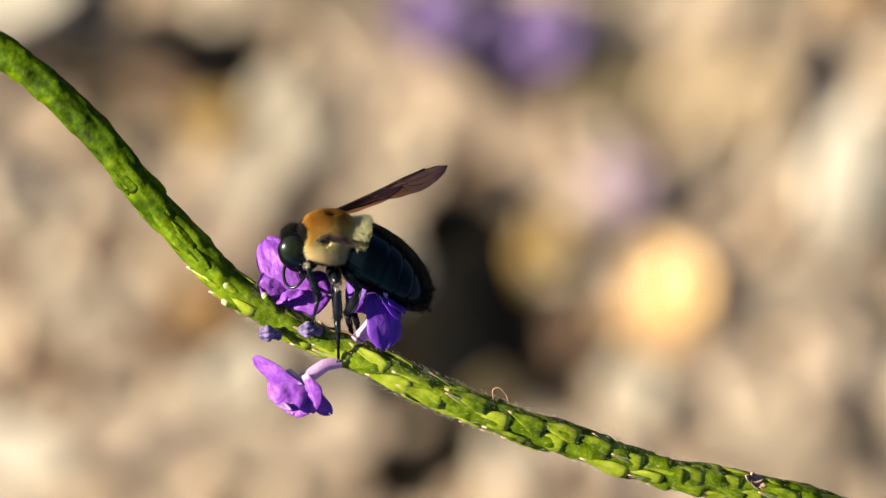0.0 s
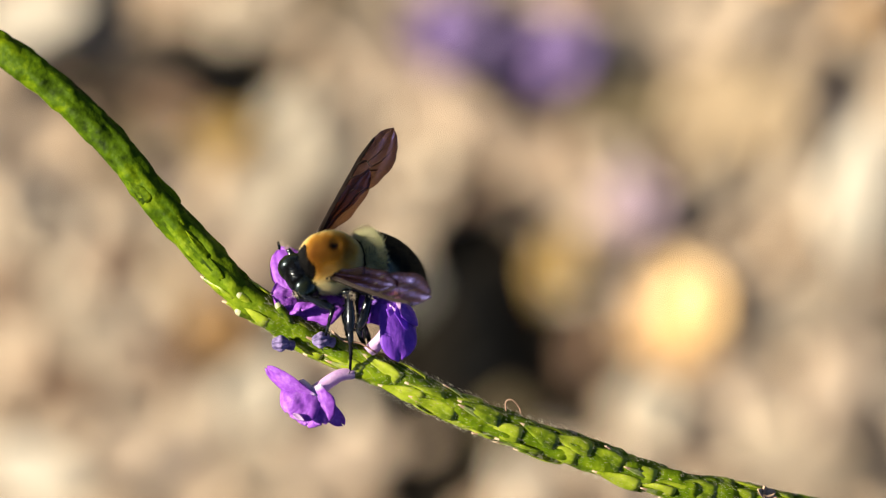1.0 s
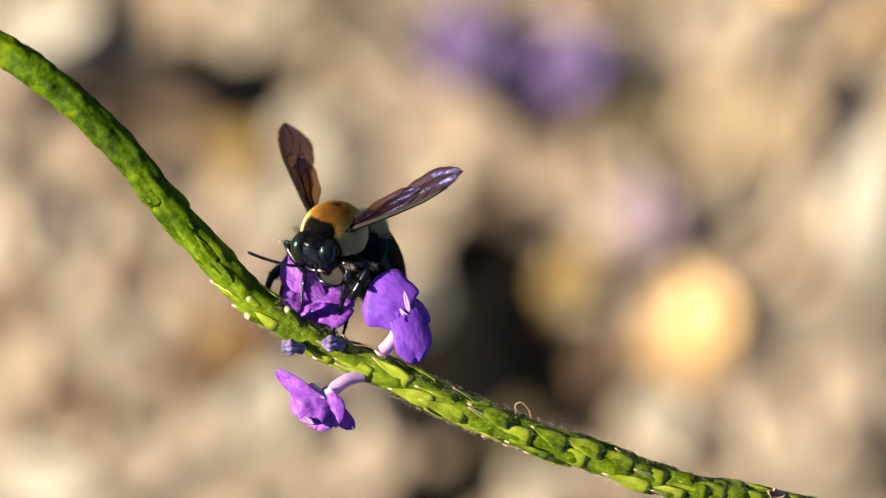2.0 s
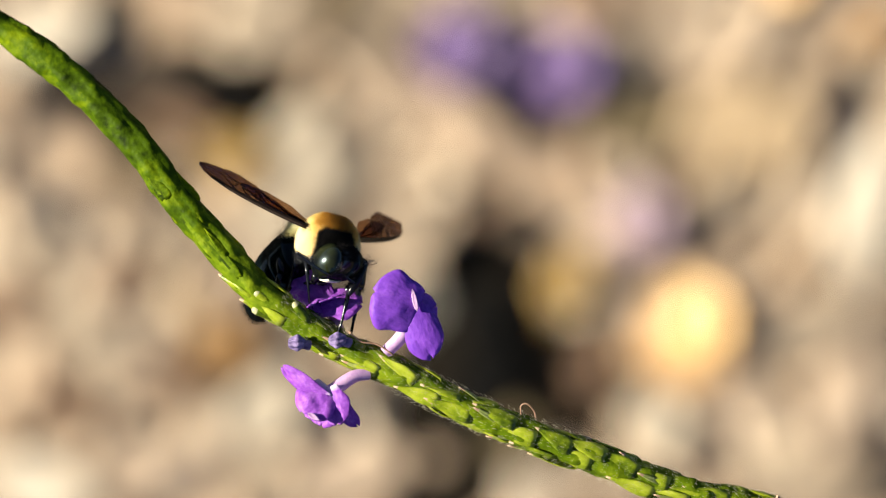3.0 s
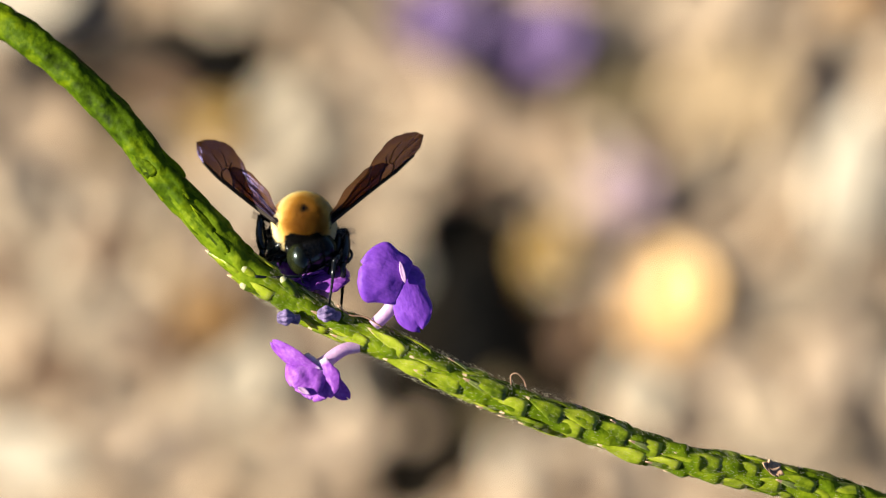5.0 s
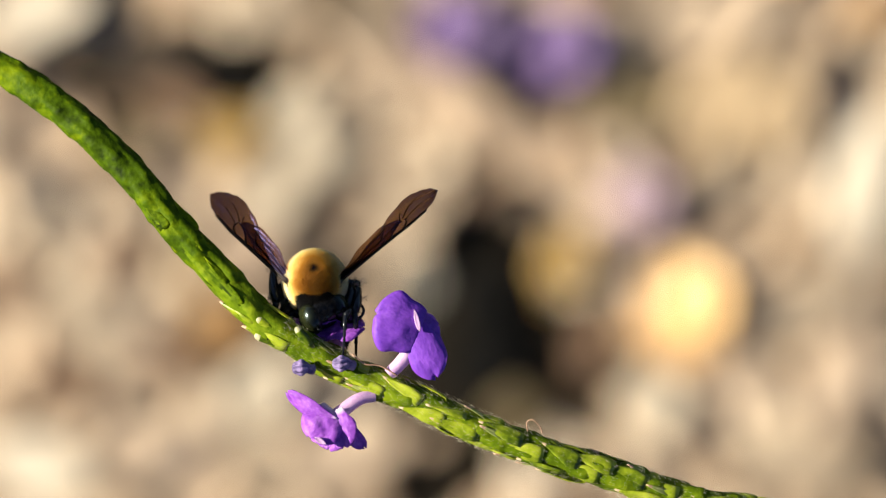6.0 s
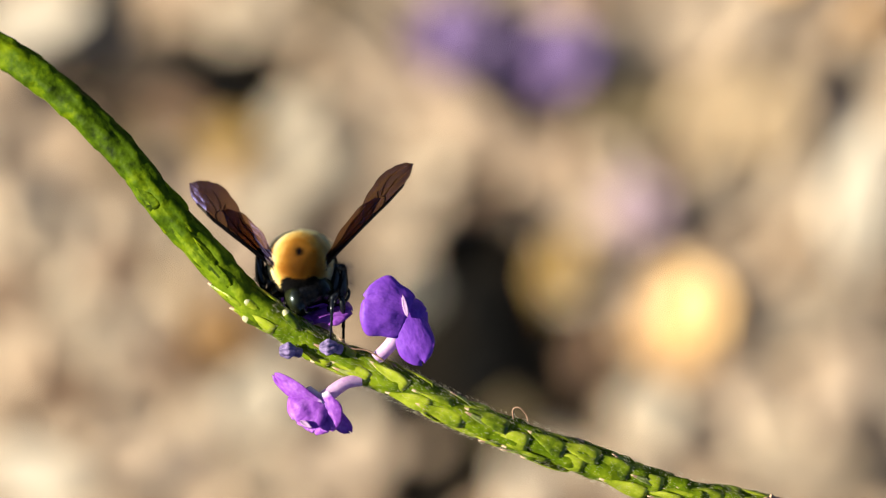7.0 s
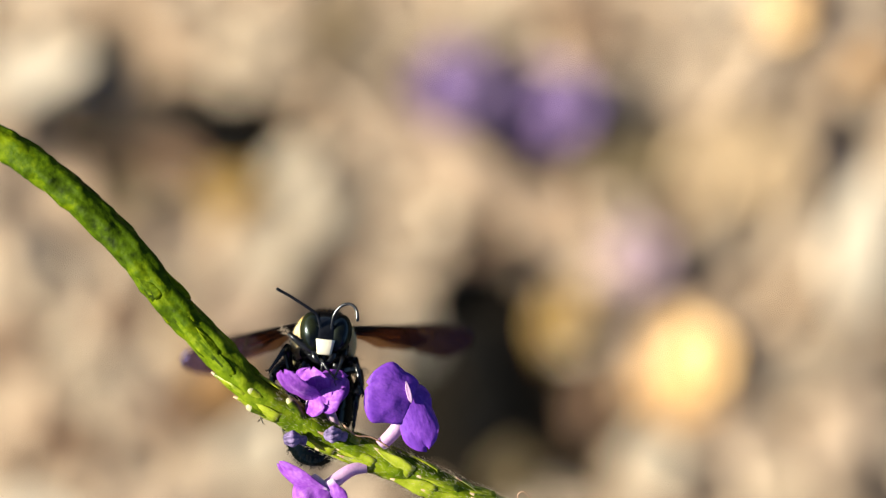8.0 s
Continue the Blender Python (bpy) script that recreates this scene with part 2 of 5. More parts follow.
YELLOW_LEAF = dead("yellow_fallen_petal", (0.84, 0.56, 0.26), 0.1)
MAUVE_PETAL = dead("mauve_fallen_petal", (0.155, 0.098, 0.25))
PINK_PETAL = dead("pale_mauve_fallen_petal", (0.42, 0.31, 0.38))

# ---- mesh helpers ----


def mesh_of(bm, material, smooth=True):
    me = bpy.data.meshes.new("mesh")
    bm.to_mesh(me)
    bm.free()
    for m in (material if isinstance(material, (list, tuple)) else [material]):
        me.materials.append(m)
    if smooth:
        me.polygons.foreach_set("use_smooth", [True] * len(me.polygons))
    return me


def part(name, bm, material, parent=None, label="", m=None):
    ob = new(name, bm if isinstance(bm, bpy.types.Mesh) else mesh_of(bm, material))
    if parent:
        ob.parent = parent
    if m is not None:
        ob.matrix_basis = m
    if label:
        tagged(ob, label)
    return ob


def grid(bm, nu, nv, f, closed_v=False, mat=0):
    """A sheet of nu x nv cells whose corners f(u, v) gives, u and v from 0 to 1."""
    rows = [[bm.verts.new(f(i / nu, j / nv)) for j in range(nv if closed_v else nv + 1)] for i in range(nu + 1)]
    made = []
    for i in range(nu):
        for j in range(nv):
            k = (j + 1) % nv if closed_v else j + 1
            fc = bm.faces.new((rows[i][j], rows[i + 1][j], rows[i + 1][k], rows[i][k]))
            fc.material_index = mat
            made.append(fc)
    return rows, made


def tube(bm, points, radii, sides=8, mat=0, caps=True):
    """A round tube along points, with its own radius at each."""
    pts = [Vector(p) for p in points]
    ref, rings = None, []
    for i, p in enumerate(pts):
        d = (pts[min(i + 1, len(pts) - 1)] - pts[max(i - 1, 0)]).normalized()
        if ref is None:
            ref = d.orthogonal().normalized()
        ref = (ref - d * ref.dot(d)).normalized()
        side = d.cross(ref)
        rings.append([bm.verts.new(p + (ref * math.cos(a) + side * math.sin(a)) * radii[i])
                      for a in (math.tau * k / sides for k in range(sides))])
    for a, b in zip(rings, rings[1:]):
        for k in range(sides):
            bm.faces.new((a[k], a[(k + 1) % sides], b[(k + 1) % sides], b[k])).material_index = mat
    if caps:
        bm.faces.new(rings[0][::-1]).material_index = mat
        bm.faces.new(rings[-1]).material_index = mat


def spline(points, n):
    """n + 1 points of a smooth curve through the given ones."""
    p = [Vector(q) for q in points]
    p = [p[0] * 2 - p[1], *p, p[-1] * 2 - p[-2]]
    out = []
    for i in range(n + 1):
        s = i / n * (len(p) - 3)
        k = min(int(s), len(p) - 4)
        t = s - k
        a, b, c, d = p[k:k + 4]
        out.append(0.5 * ((2 * b) + (c - a) * t + (2 * a - 5 * b + 4 * c - d) * t * t + (3 * b - a - 3 * c + d) * t ** 3))
    return out


def ball(bm, centre, radii, seg=20, rings=12, turn=None, shape=None):
    c, r = Vector(centre), Vector(radii)
    m = turn or Matrix.Identity(3)

    def f(u, v):
        th, ph = math.pi * u, math.tau * v
        q = Vector((math.cos(th), math.sin(th) * math.cos(ph), math.sin(th) * math.sin(ph)))
        if shape:
            q = shape(q)
        return c + m @ Vector((q.x * r.x, q.y * r.y, q.z * r.z))
    eps = 0.004
    grid(bm, rings, seg, lambda u, v: f(eps + u * (1 - 2 * eps), v), True)


def hairs(bm, root, normal, length, width, rng, lean=(0, 0, 0), messy=0.35, mat=0):
    """One tapering hair: a thin three-sided spike, bent once."""
    d = (normal + Vector(lean) + Vector((rng.gauss(0, messy), rng.gauss(0, messy), rng.gauss(0, messy)))).normalized()
    s = d.orthogonal().normalized()
    s = Matrix.Rotation(rng.uniform(0, math.tau), 3, d) @ s
    w = d.cross(s)
    mid = root + d * length * 0.55
    tip = root + d * length + s * length * rng.uniform(-0.18, 0.18) + Vector(lean) * length * 0.2
    a, b, c = (bm.verts.new(root + s * width), bm.verts.new(root - s * width * 0.5 + w * width * 0.8),
               bm.verts.new(root - s * width * 0.5 - w * width * 0.8))
    e, f, g = (bm.verts.new(mid + s * width * 0.7), bm.verts.new(mid - s * width * 0.35 + w * width * 0.55),
               bm.verts.new(mid - s * width * 0.35 - w * width * 0.55))
    t = bm.verts.new(tip)
    for q in ((a, b, f, e), (b, c, g, f), (c, a, e, g)):
        bm.faces.new(q).material_index = mat
    for q in ((e, f, t), (f, g, t), (g, e, t)):
        bm.faces.new(q).material_index = mat


def thing(name, label, category, m=None, group="", kind=""):
    ob = new(name)
    ob.empty_display_size = 0.005
    if m is not None:
        ob.matrix_basis = m
    return tagged(ob, label, category, group, kind)


# ---- ground ----


def soil_height(x, y):
    """Gentle lumps in the soil round the litter, level farther out."""
    fade = max(0.0, 1 - (x * x + y * y) / 0.25)
    return 0.006 * fade * (noise.noise(Vector((x * 14, y * 14, 3.1))) - 0.2)


def make_ground():
    bm = bmesh.new()
    side = [-3000, -300, -30, -6, -2, -1, *[-0.6 + 0.05 * i for i in range(25)], 1, 2, 6, 30, 300, 3000]
    vs = [[bm.verts.new((x, y, soil_height(x, y))) for y in side] for x in side]
    for i in range(len(side) - 1):
        for j in range(len(side) - 1):
            bm.faces.new((vs[i][j], vs[i + 1][j], vs[i + 1][j + 1], vs[i][j + 1]))
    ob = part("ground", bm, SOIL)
    tagged(ob, "garden soil under dry leaf litter, darkened as if shaded", "soil", kind="structure")


make_ground()
# litter gaps showing soil coloured shade-dark: centre x, y and half sizes, metres
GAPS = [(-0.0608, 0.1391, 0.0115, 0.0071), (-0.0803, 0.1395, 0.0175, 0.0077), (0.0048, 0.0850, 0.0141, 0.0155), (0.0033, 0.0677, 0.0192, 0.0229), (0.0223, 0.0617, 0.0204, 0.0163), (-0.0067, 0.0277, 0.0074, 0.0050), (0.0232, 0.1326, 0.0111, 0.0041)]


def leaf_mesh_into(bm, m, length, width, curl, fold, wave, rng, mat=0, nu=7, nv=4):
    """A dry leaf: pointed oval blade with a midrib fold, curled along its length, thin but two-sided."""
    ph = rng.uniform(0, math.tau)

    def f(u, v, lift):
        s = v * 2 - 1
        w = width * 0.5 * max(0.03, math.sin(math.pi * min(1, u ** 0.8)) ** 0.75) * (1 + 0.06 * math.sin(9 * u + ph))
        x, y = (u - 0.5) * length, s * w
        z = fold * abs(s) * w + curl * (2 * u - 1) ** 2 * length + wave * width * math.sin(5 * u + 2.4 * s + ph)
        return m @ Vector((x, y, z + lift))
    a, _ = grid(bm, nu, nv, lambda u, v: f(u, v, 0.0003), mat=mat)
    b, _ = grid(bm, nu, nv, lambda u, v: f(u, 1 - v, -0.0001), mat=mat)
    ra = [r[0] for r in a] + a[-1][1:] + [r[-1] for r in a[::-1]][1:] + a[0][::-1][1:-1]
    rb = [r[-1] for r in b] + b[-1][::-1][1:] + [r[0] for r in b[::-1]][1:] + b[0][1:-1]
    for i in range(len(ra)):
        j = (i + 1) % len(ra)
        bm.faces.new((ra[i], rb[i], rb[j], ra[j])).material_index = mat


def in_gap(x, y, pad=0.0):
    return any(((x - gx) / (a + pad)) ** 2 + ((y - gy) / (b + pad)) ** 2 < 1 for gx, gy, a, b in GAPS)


def make_litter():
    rng = random.Random(11)
    bm = bmesh.new()
    made = 0
    while made < 5600:
        x, y = rng.uniform(-0.30, 0.30), rng.uniform(-0.16, 0.36)
        size = rng.uniform(0.009, 0.030)
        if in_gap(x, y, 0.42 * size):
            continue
        m = pose(x, y, soil_height(x, y) + rng.uniform(0.001, 0.005), rng.gauss(0, 6), rng.gauss(0, 6), rng.uniform(0, 360))
        leaf_mesh_into(bm, m, size, size * rng.uniform(0.35, 0.7), rng.uniform(-0.05, 0.12), rng.uniform(-0.15, 0.3), rng.uniform(0, 0.05), rng)
        made += 1
    # larger leaves thinning out round about
    made = 0
    while made < 5200:
        r, a = 0.26 + 2.6 * rng.random() ** 1.3, rng.uniform(0, math.tau)
        x, y = r * math.cos(a), 0.1 + r * math.sin(a)
        size = rng.uniform(0.035, 0.085)
        if abs(x) < 0.27 and -0.13 < y < 0.33:
            continue
        m = pose(x, y, soil_height(x, y) + rng.uniform(0.001, 0.008), rng.gauss(0, 6), rng.gauss(0, 6), rng.uniform(0, 360))
        leaf_mesh_into(bm, m, size, size * rng.uniform(0.35, 0.7), rng.uniform(-0.05, 0.10), rng.uniform(-0.1, 0.25), 0.03, rng, 0, 4, 2)
        made += 1
    tagged(part("leaf_litter", bm, LITTER), "pale tan dry leaves scattered thickly over soil", "leaf litter", kind="stuff")


make_litter()


def fallen_leaf(name, label, category, material, x, y, length, width, turn=0, lift=0.016, rx=0, ry=0, curl=0.08, fold=0.25, seed=0, group=""):
    bm = bmesh.new()
    leaf_mesh_into(bm, Matrix.Identity(4), length, width, curl, fold, 0.03, random.Random(seed), nu=12, nv=8)
    ob = part(name, bm, material, None, "", pose(x, y, lift, rx, ry, turn))
    tagged(ob, label, category, group)
    bm = bmesh.new()
    half = length / 2
    tube(bm, spline([(-half * 1.35, 0.001, 0.001), (-half, 0, curl * length + 0.0006), (0, 0, 0.0006), (half * 0.9, 0, curl * 0.8 * length + 0.0006)], 16),
         [0.0009 - 0.00004 * i for i in range(17)], 6)
    part("midrib", bm, material, ob)
    return ob


FALLEN = "leaves fallen on the ground"
for k, (label, mat, x, y, a, b, turn) in enumerate((
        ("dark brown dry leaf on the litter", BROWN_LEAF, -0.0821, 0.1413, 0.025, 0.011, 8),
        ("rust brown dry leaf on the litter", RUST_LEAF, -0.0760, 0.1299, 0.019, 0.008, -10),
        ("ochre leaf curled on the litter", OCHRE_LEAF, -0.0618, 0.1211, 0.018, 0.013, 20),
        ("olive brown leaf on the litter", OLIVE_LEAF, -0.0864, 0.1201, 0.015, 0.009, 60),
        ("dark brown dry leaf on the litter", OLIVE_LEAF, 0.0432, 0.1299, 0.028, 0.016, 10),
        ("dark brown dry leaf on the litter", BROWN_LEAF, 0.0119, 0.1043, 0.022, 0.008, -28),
        ("rust brown dry leaf on the litter", RUST_LEAF, 0.0000, 0.1065, 0.019, 0.009, 15),
        ("cream dry leaf lying on the litter", CREAM_LEAF, -0.0387, 0.1155, 0.019, 0.013, 20),
        ("rust brown dry leaf on the litter", RUST_LEAF, -0.1194, 0.0818, 0.016, 0.012, 60),
        ("brown dry leaf on the litter", RUST_LEAF, -0.1080, 0.0608, 0.016, 0.007, -70),
        ("brown dry leaf on the litter", RUST_LEAF, -0.1005, 0.0512, 0.016, 0.008, -20),
        ("orange tan dry leaf on the litter", AMBER_LEAF, -0.0629, 0.0705, 0.016, 0.013, 50),
        ("grey brown leaf on the litter", DUN_LEAF, 0.0684, 0.1095, 0.019, 0.012, 25),
        ("grey brown leaf on the litter", DUN_LEAF, 0.0889, 0.0750, 0.033, 0.016, 20),
        ("pale tan leaf on the litter", LIGHT_LEAF, 0.0990, 0.0579, 0.030, 0.016, 75),
        ("pale tan leaf on the litter", LIGHT_LEAF, 0.0768, 0.0534, 0.022, 0.013, -30),
        ("grey brown leaf on the litter", DUN_LEAF, 0.0884, 0.0342, 0.036, 0.016, 5),
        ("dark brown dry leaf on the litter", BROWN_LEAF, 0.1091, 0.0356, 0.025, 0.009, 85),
        ("orange brown leaf on the litter", AMBER_LEAF, 0.1083, 0.1549, 0.015, 0.010, 40),
        ("brown dry leaf on the litter", RUST_LEAF, 0.0340, 0.0653, 0.019, 0.009, 70),
        ("grey brown leaf on the litter", DUN_LEAF, -0.0516, 0.0326, 0.024, 0.010, -25),
        ("rust brown dry leaf on the litter", RUST_LEAF, -0.0913, 0.0885, 0.018, 0.010, 70),
        ("bleached pale dry leaf on the litter", WHITE_LEAF, -0.1121, 0.1542, 0.031, 0.015, 20),
        ("bleached pale dry leaf on the litter", WHITE_LEAF, -0.1099, 0.0326, 0.030, 0.016, -15),
        ("large bleached cream leaf lying on the litter", WHITE_LEAF, 0.1055, 0.1073, 0.044, 0.018, 82),
        # round cream leaf put where a glint spreads to a soft disc
        ("rounded cream leaf shape for a blurred glint beside bare soil", CREAM_LEAF, 0.0495, 0.0497, 0.019, 0.017, 100),
        ("pale tan leaf on the litter", ROSE_LEAF, -0.0571, 0.0892, 0.025, 0.016, 30),
        ("cream dry leaf lying on the litter", CREAM_LEAF, -0.0517, 0.0534, 0.025, 0.018, 60),
        ("pale tan leaf on the litter", LIGHT_LEAF, -0.0295, 0.0371, 0.030, 0.016, 15),
        # round grey leaf, likewise in place of a glint's soft disc
        ("pale grey round leaf shape for a blurred glint beside bare soil", GREY_GLINT, -0.0126, 0.0825, 0.018, 0.013, 85),
        ("small ochre brown leaf in bare soil", OLIVE_LEAF, 0.0126, 0.0467, 0.016, 0.011, 75),
        ("ochre yellow leaf on the litter", OCHRE_LEAF, 0.0267, 0.0874, 0.018, 0.014, 70),
        ("orange tan leaf under a yellow blossom", PEACH_LEAF, 0.0600, 0.0698, 0.028, 0.018, 10),
        ("tan dry leaf on the litter", TAN_LEAF, 0.0671, 0.1284, 0.034, 0.021, 60),
        ("tan dry leaf on the litter", TAN_LEAF, 0.0849, 0.1284, 0.030, 0.016, 75),
        ("long pinkish tan leaf on the litter", ROSE_LEAF, -0.0089, 0.1344, 0.049, 0.013, -24),
        ("long pinkish tan leaf on the litter", ROSE_LEAF, 0.0208, 0.1163, 0.044, 0.013, -30),
        ("grey brown leaf on the litter", DUN_LEAF, -0.0254, 0.1504, 0.016, 0.013, 30),
        ("grey brown leaf on the litter", DUN_LEAF, -0.0508, 0.1534, 0.027, 0.010, -5),
        ("bleached pale dry leaf on the litter", CREAM_LEAF, -0.0432, 0.1284, 0.018, 0.013, 40),
        ("grey brown leaf on the litter", DUN_LEAF, 0.0463, 0.1481, 0.019, 0.012, 80),
        ("pale tan leaf on the litter", DUN_LEAF, -0.1129, 0.0997, 0.024, 0.012, -40),
        ("pale tan leaf on the litter", LIGHT_LEAF, -0.0826, 0.0371, 0.028, 0.013, 20),
        ("olive brown leaf on the litter", OLIVE_LEAF, -0.0329, 0.1679, 0.024, 0.009, 75),
        ("grey brown leaf on the litter", DUN_LEAF, -0.0509, 0.1664, 0.027, 0.012, 10),
        ("grey brown leaf on the litter", DUN_LEAF, -0.0150, 0.1641, 0.025, 0.012, -20),
        ("grey brown leaf on the litter", DUN_LEAF, 0.0090, 0.1663, 0.028, 0.012, 15),
        ("brown dry leaf on the litter", RUST_LEAF, 0.0314, 0.1648, 0.024, 0.010, -35),
        ("grey brown leaf on the litter", DUN_LEAF, 0.0389, 0.1557, 0.025, 0.012, 40),
        # near-black leaf shapes that darken the gaps as shade would
        ("near-black leaf shape as shade over bare soil", GAP_SHADE, -0.0619, 0.1382, 0.020, 0.012, -20),
        ("near-black leaf shape as shade over bare soil", GAP_SHADE, 0.0045, 0.0788, 0.028, 0.013, 85),
        ("near-black leaf shape as shade over bare soil", GAP_SHADE, 0.0059, 0.0609, 0.022, 0.016, 40),
        ("near-black leaf shape as shade beside fallen blossoms", GAP_SHADE, 0.0209, 0.1329, 0.016, 0.004, -35),
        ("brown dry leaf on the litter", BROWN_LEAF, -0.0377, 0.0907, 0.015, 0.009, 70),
        ("brown dry leaf on the litter", RUST_LEAF, 0.0283, 0.1175, 0.016, 0.007, -30),
        ("grey brown leaf on the litter", DUN_LEAF, -0.0126, 0.1035, 0.025, 0.018, 30),
        ("cream dry leaf lying on the litter", CREAM_LEAF, -0.0508, 0.1035, 0.019, 0.013, 30),
        ("rust brown dry leaf on the litter", RUST_LEAF, -0.0769, 0.0608, 0.018, 0.009, -60),
        ("grey brown leaf on the litter", DUN_LEAF, -0.0992, 0.0728, 0.025, 0.015, -30),
        ("tan dry leaf on the litter", TAN_LEAF, -0.0727, 0.0818, 0.018, 0.009, -60),
        ("grey brown leaf on the litter", DUN_LEAF, -0.0772, 0.0967, 0.022, 0.012, -40))):
    fallen_leaf("dead_leaf", label, "dead leaf", mat, x, y, a, b, turn, 0.0056 + 0.0007 * (k % 4) if mat is not GAP_SHADE else 0.004, curl=0.04, fold=0.12, seed=k, group=FALLEN)


def fallen_flower(label, material, x, y, size, m_turn, seed, petals=5, lean=0, face=0):
    """A dropped blossom: broad cupped petals round a short tube."""
    rng = random.Random(seed)
    base = thing("fallen_flower", label, "flower", pose(x, y, 0.0075, lean, face, 0) @ pose(0, 0, 0, 0, 0, m_turn), "blossoms fallen on the ground")
    bm = bmesh.new()
    tube(bm, [(0, 0, -0.004), (0, 0, 0), (0, 0, 0.003)], [size * 0.08, size * 0.10, size * 0.16], 8)
    part("tube", bm, material, base)
    for k in range(petals):
        bm = bmesh.new()
        m = pose(0, 0, 0.001, 0, 0, 360 / petals * k + rng.uniform(-8, 8)) @ pose(size * 0.27, 0, 0, 0, rng.uniform(-22, -6), 0)
        leaf_mesh_into(bm, m, size * 0.55, size * 0.5, 0.1, 0.1, 0.03, rng)
        part("petal", bm, material, base)


fallen_flower("fallen violet blossom on dry leaves", MAUVE_PETAL, 0.0244, 0.1442, 0.0235, 10, 1, 7, 0, -12)
fallen_flower("fallen violet blossom on dry leaves", MAUVE_PETAL, -0.0022, 0.1493, 0.0225, 50, 2, 7, 0, -12)
fallen_flower("faded pale mauve blossom on dry leaves", PINK_PETAL, 0.0457, 0.1035, 0.018, 30, 3, 6, 0, -8)
fallen_flower("bright yellow fallen blossom on dry leaves", YELLOW_LEAF, 0.0598, 0.0768, 0.0215, 20, 4, 11, 0, -12)
fallen_flower("bright yellow fallen blossom on dry leaves", YELLOW_LEAF, 0.0858, 0.1690, 0.013, 0, 5, 7, 0, -30)

# ---- the porterweed spike, in STAGE millimetres ----
CORE = [(178, -40, -20), (165, -51.5, -14), (140, -51.5, -10), (110, -46.5, -8), (80, -42.3, -6), (46, -33.0, -4), (31, -29.8, -2.5),
        (16, -25.0, -1), (1, -19.6, 0), (-9, -15.0, 0), (-18, -11.0, -0.5), (-26.94, -5.48, -0.18), (-31.14, -1.37, -0.48),
        (-35.58, 3.4, -0.96), (-39.97, 8.17, -1.68), (-43.56, 13.01, -2.52), (-48.1, 17.61, -3.48), (-52.73, 21.92, -4.56),
        (-57.55, 25.62, -5.76), (-64.84, 30.46, -7.8), (-78.19, 40.07, -11.4), (-93.39, 53.5, -16.2)]
plant = thing("porterweed", "green porterweed flower spike with violet blossoms, bent over", "flower spike", STAGE)


def plant_foot():
    """The leafless stalk below the spike, down to the soil, in the plant's space."""
    inv = STAGE.inverted()
    a = Vector(CORE[0]) * MM
    w = STAGE @ a
    pts = [inv @ Vector((w.x + dx, w.y + dy, z)) for dx, dy, z in ((0.004, 0.004, w.z - 0.03), (0.006, 0.008, w.z * 0.5), (0.004, 0.012, 0.1), (0.002, 0.014, -0.004))]
    return [p for p in pts[::-1]] + [a]


SPIKE = spline([Vector(c) * MM for c in CORE], 220)


def stem_mesh():
    """The stalk from the soil to its tip; along the spike its skin is drawn up into small overlapping scales, closer together near the tip."""
    foot = spline(plant_foot(), 24)
    path = foot[:-1] + spline([Vector(c) * MM for c in CORE], 900)
    base = len(foot) - 1
    sides, rng = 44, random.Random(17)
    scales, at, turn = [], 0.0, 0.0
    run = [0.0]
    for p, q in zip(path[base:], path[base + 1:]):
        run.append(run[-1] + (q - p).length)
    while at < run[-1]:
        near_tip = min(1, max(0, (at / run[-1] - 0.52) / 0.1))
        turn += 137.5
        scales.append((at + rng.uniform(-0.0006, 0.0006), radians(turn + rng.uniform(-16, 16)), (0.0054 + 0.0010 * near_tip) * rng.uniform(0.8, 1.2),
                       (0.0026 - 0.0006 * near_tip) * rng.uniform(0.8, 1.2), (0.00050 - 0.00016 * near_tip) * rng.uniform(0.5, 1.3)))
        at += 0.0010 - 0.0002 * near_tip
    angles = np.arange(sides) * math.tau / sides
    bm, rings, ref = bmesh.new(), [], Vector((0, 0, 1))
    for i, p in enumerate(path):
        d = (path[min(i + 1, len(path) - 1)] - path[max(i - 1, 0)]).normalized()
        ref = (ref - d * ref.dot(d)).normalized()
        side = d.cross(ref)
        radius = np.full(sides, 0.0021)
        if i >= base:
            f, here = (i - base) / 900, run[i - base]
            radius[:] = (0.00186 + 0.00020 * min(1, max(0, (f - 0.45) / 0.12))) * (1 if f < 0.87 else max(0.08, 1 - (f - 0.87) / 0.16))
            lift = np.zeros(sides)
            for start, around, length, width, rise in scales:
                u = (here - start) / length
                if 0 < u < 1:
                    gap = (angles - around + math.pi) % math.tau - math.pi
                    across = np.abs(gap) * 0.0022 / (width * 0.5 * (1 - 0.8 * u ** 1.6))
                    shape = min(1, u / 0.22) * (1 - max(0, (u - 0.22) / 0.78)) ** 0.9
                    lift = np.maximum(lift, rise * shape * np.clip(1.25 - across ** 2, 0, 1))
            radius += lift
        rings.append([bm.verts.new(p + (ref * math.cos(a) + side * math.sin(a)) * r) for a, r in zip(angles, radius)])
    for i, (a, b) in enumerate(zip(rings, rings[1:])):
        for k in range(sides):
            fc = bm.faces.new((a[k], a[(k + 1) % sides], b[(k + 1) % sides], b[k]))
            fc.material_index = 1 if i - base > 560 + 60 * noise.noise(Vector((i * 0.03, k * 0.4, 0.7))) else 0
    bm.faces.new(rings[0][::-1])
    bm.faces.new(rings[-1]).material_index = 1
    return bm


part("stem", stem_mesh(), [STEM, YOUNG_STEM], plant, "scaly green flower stalk")


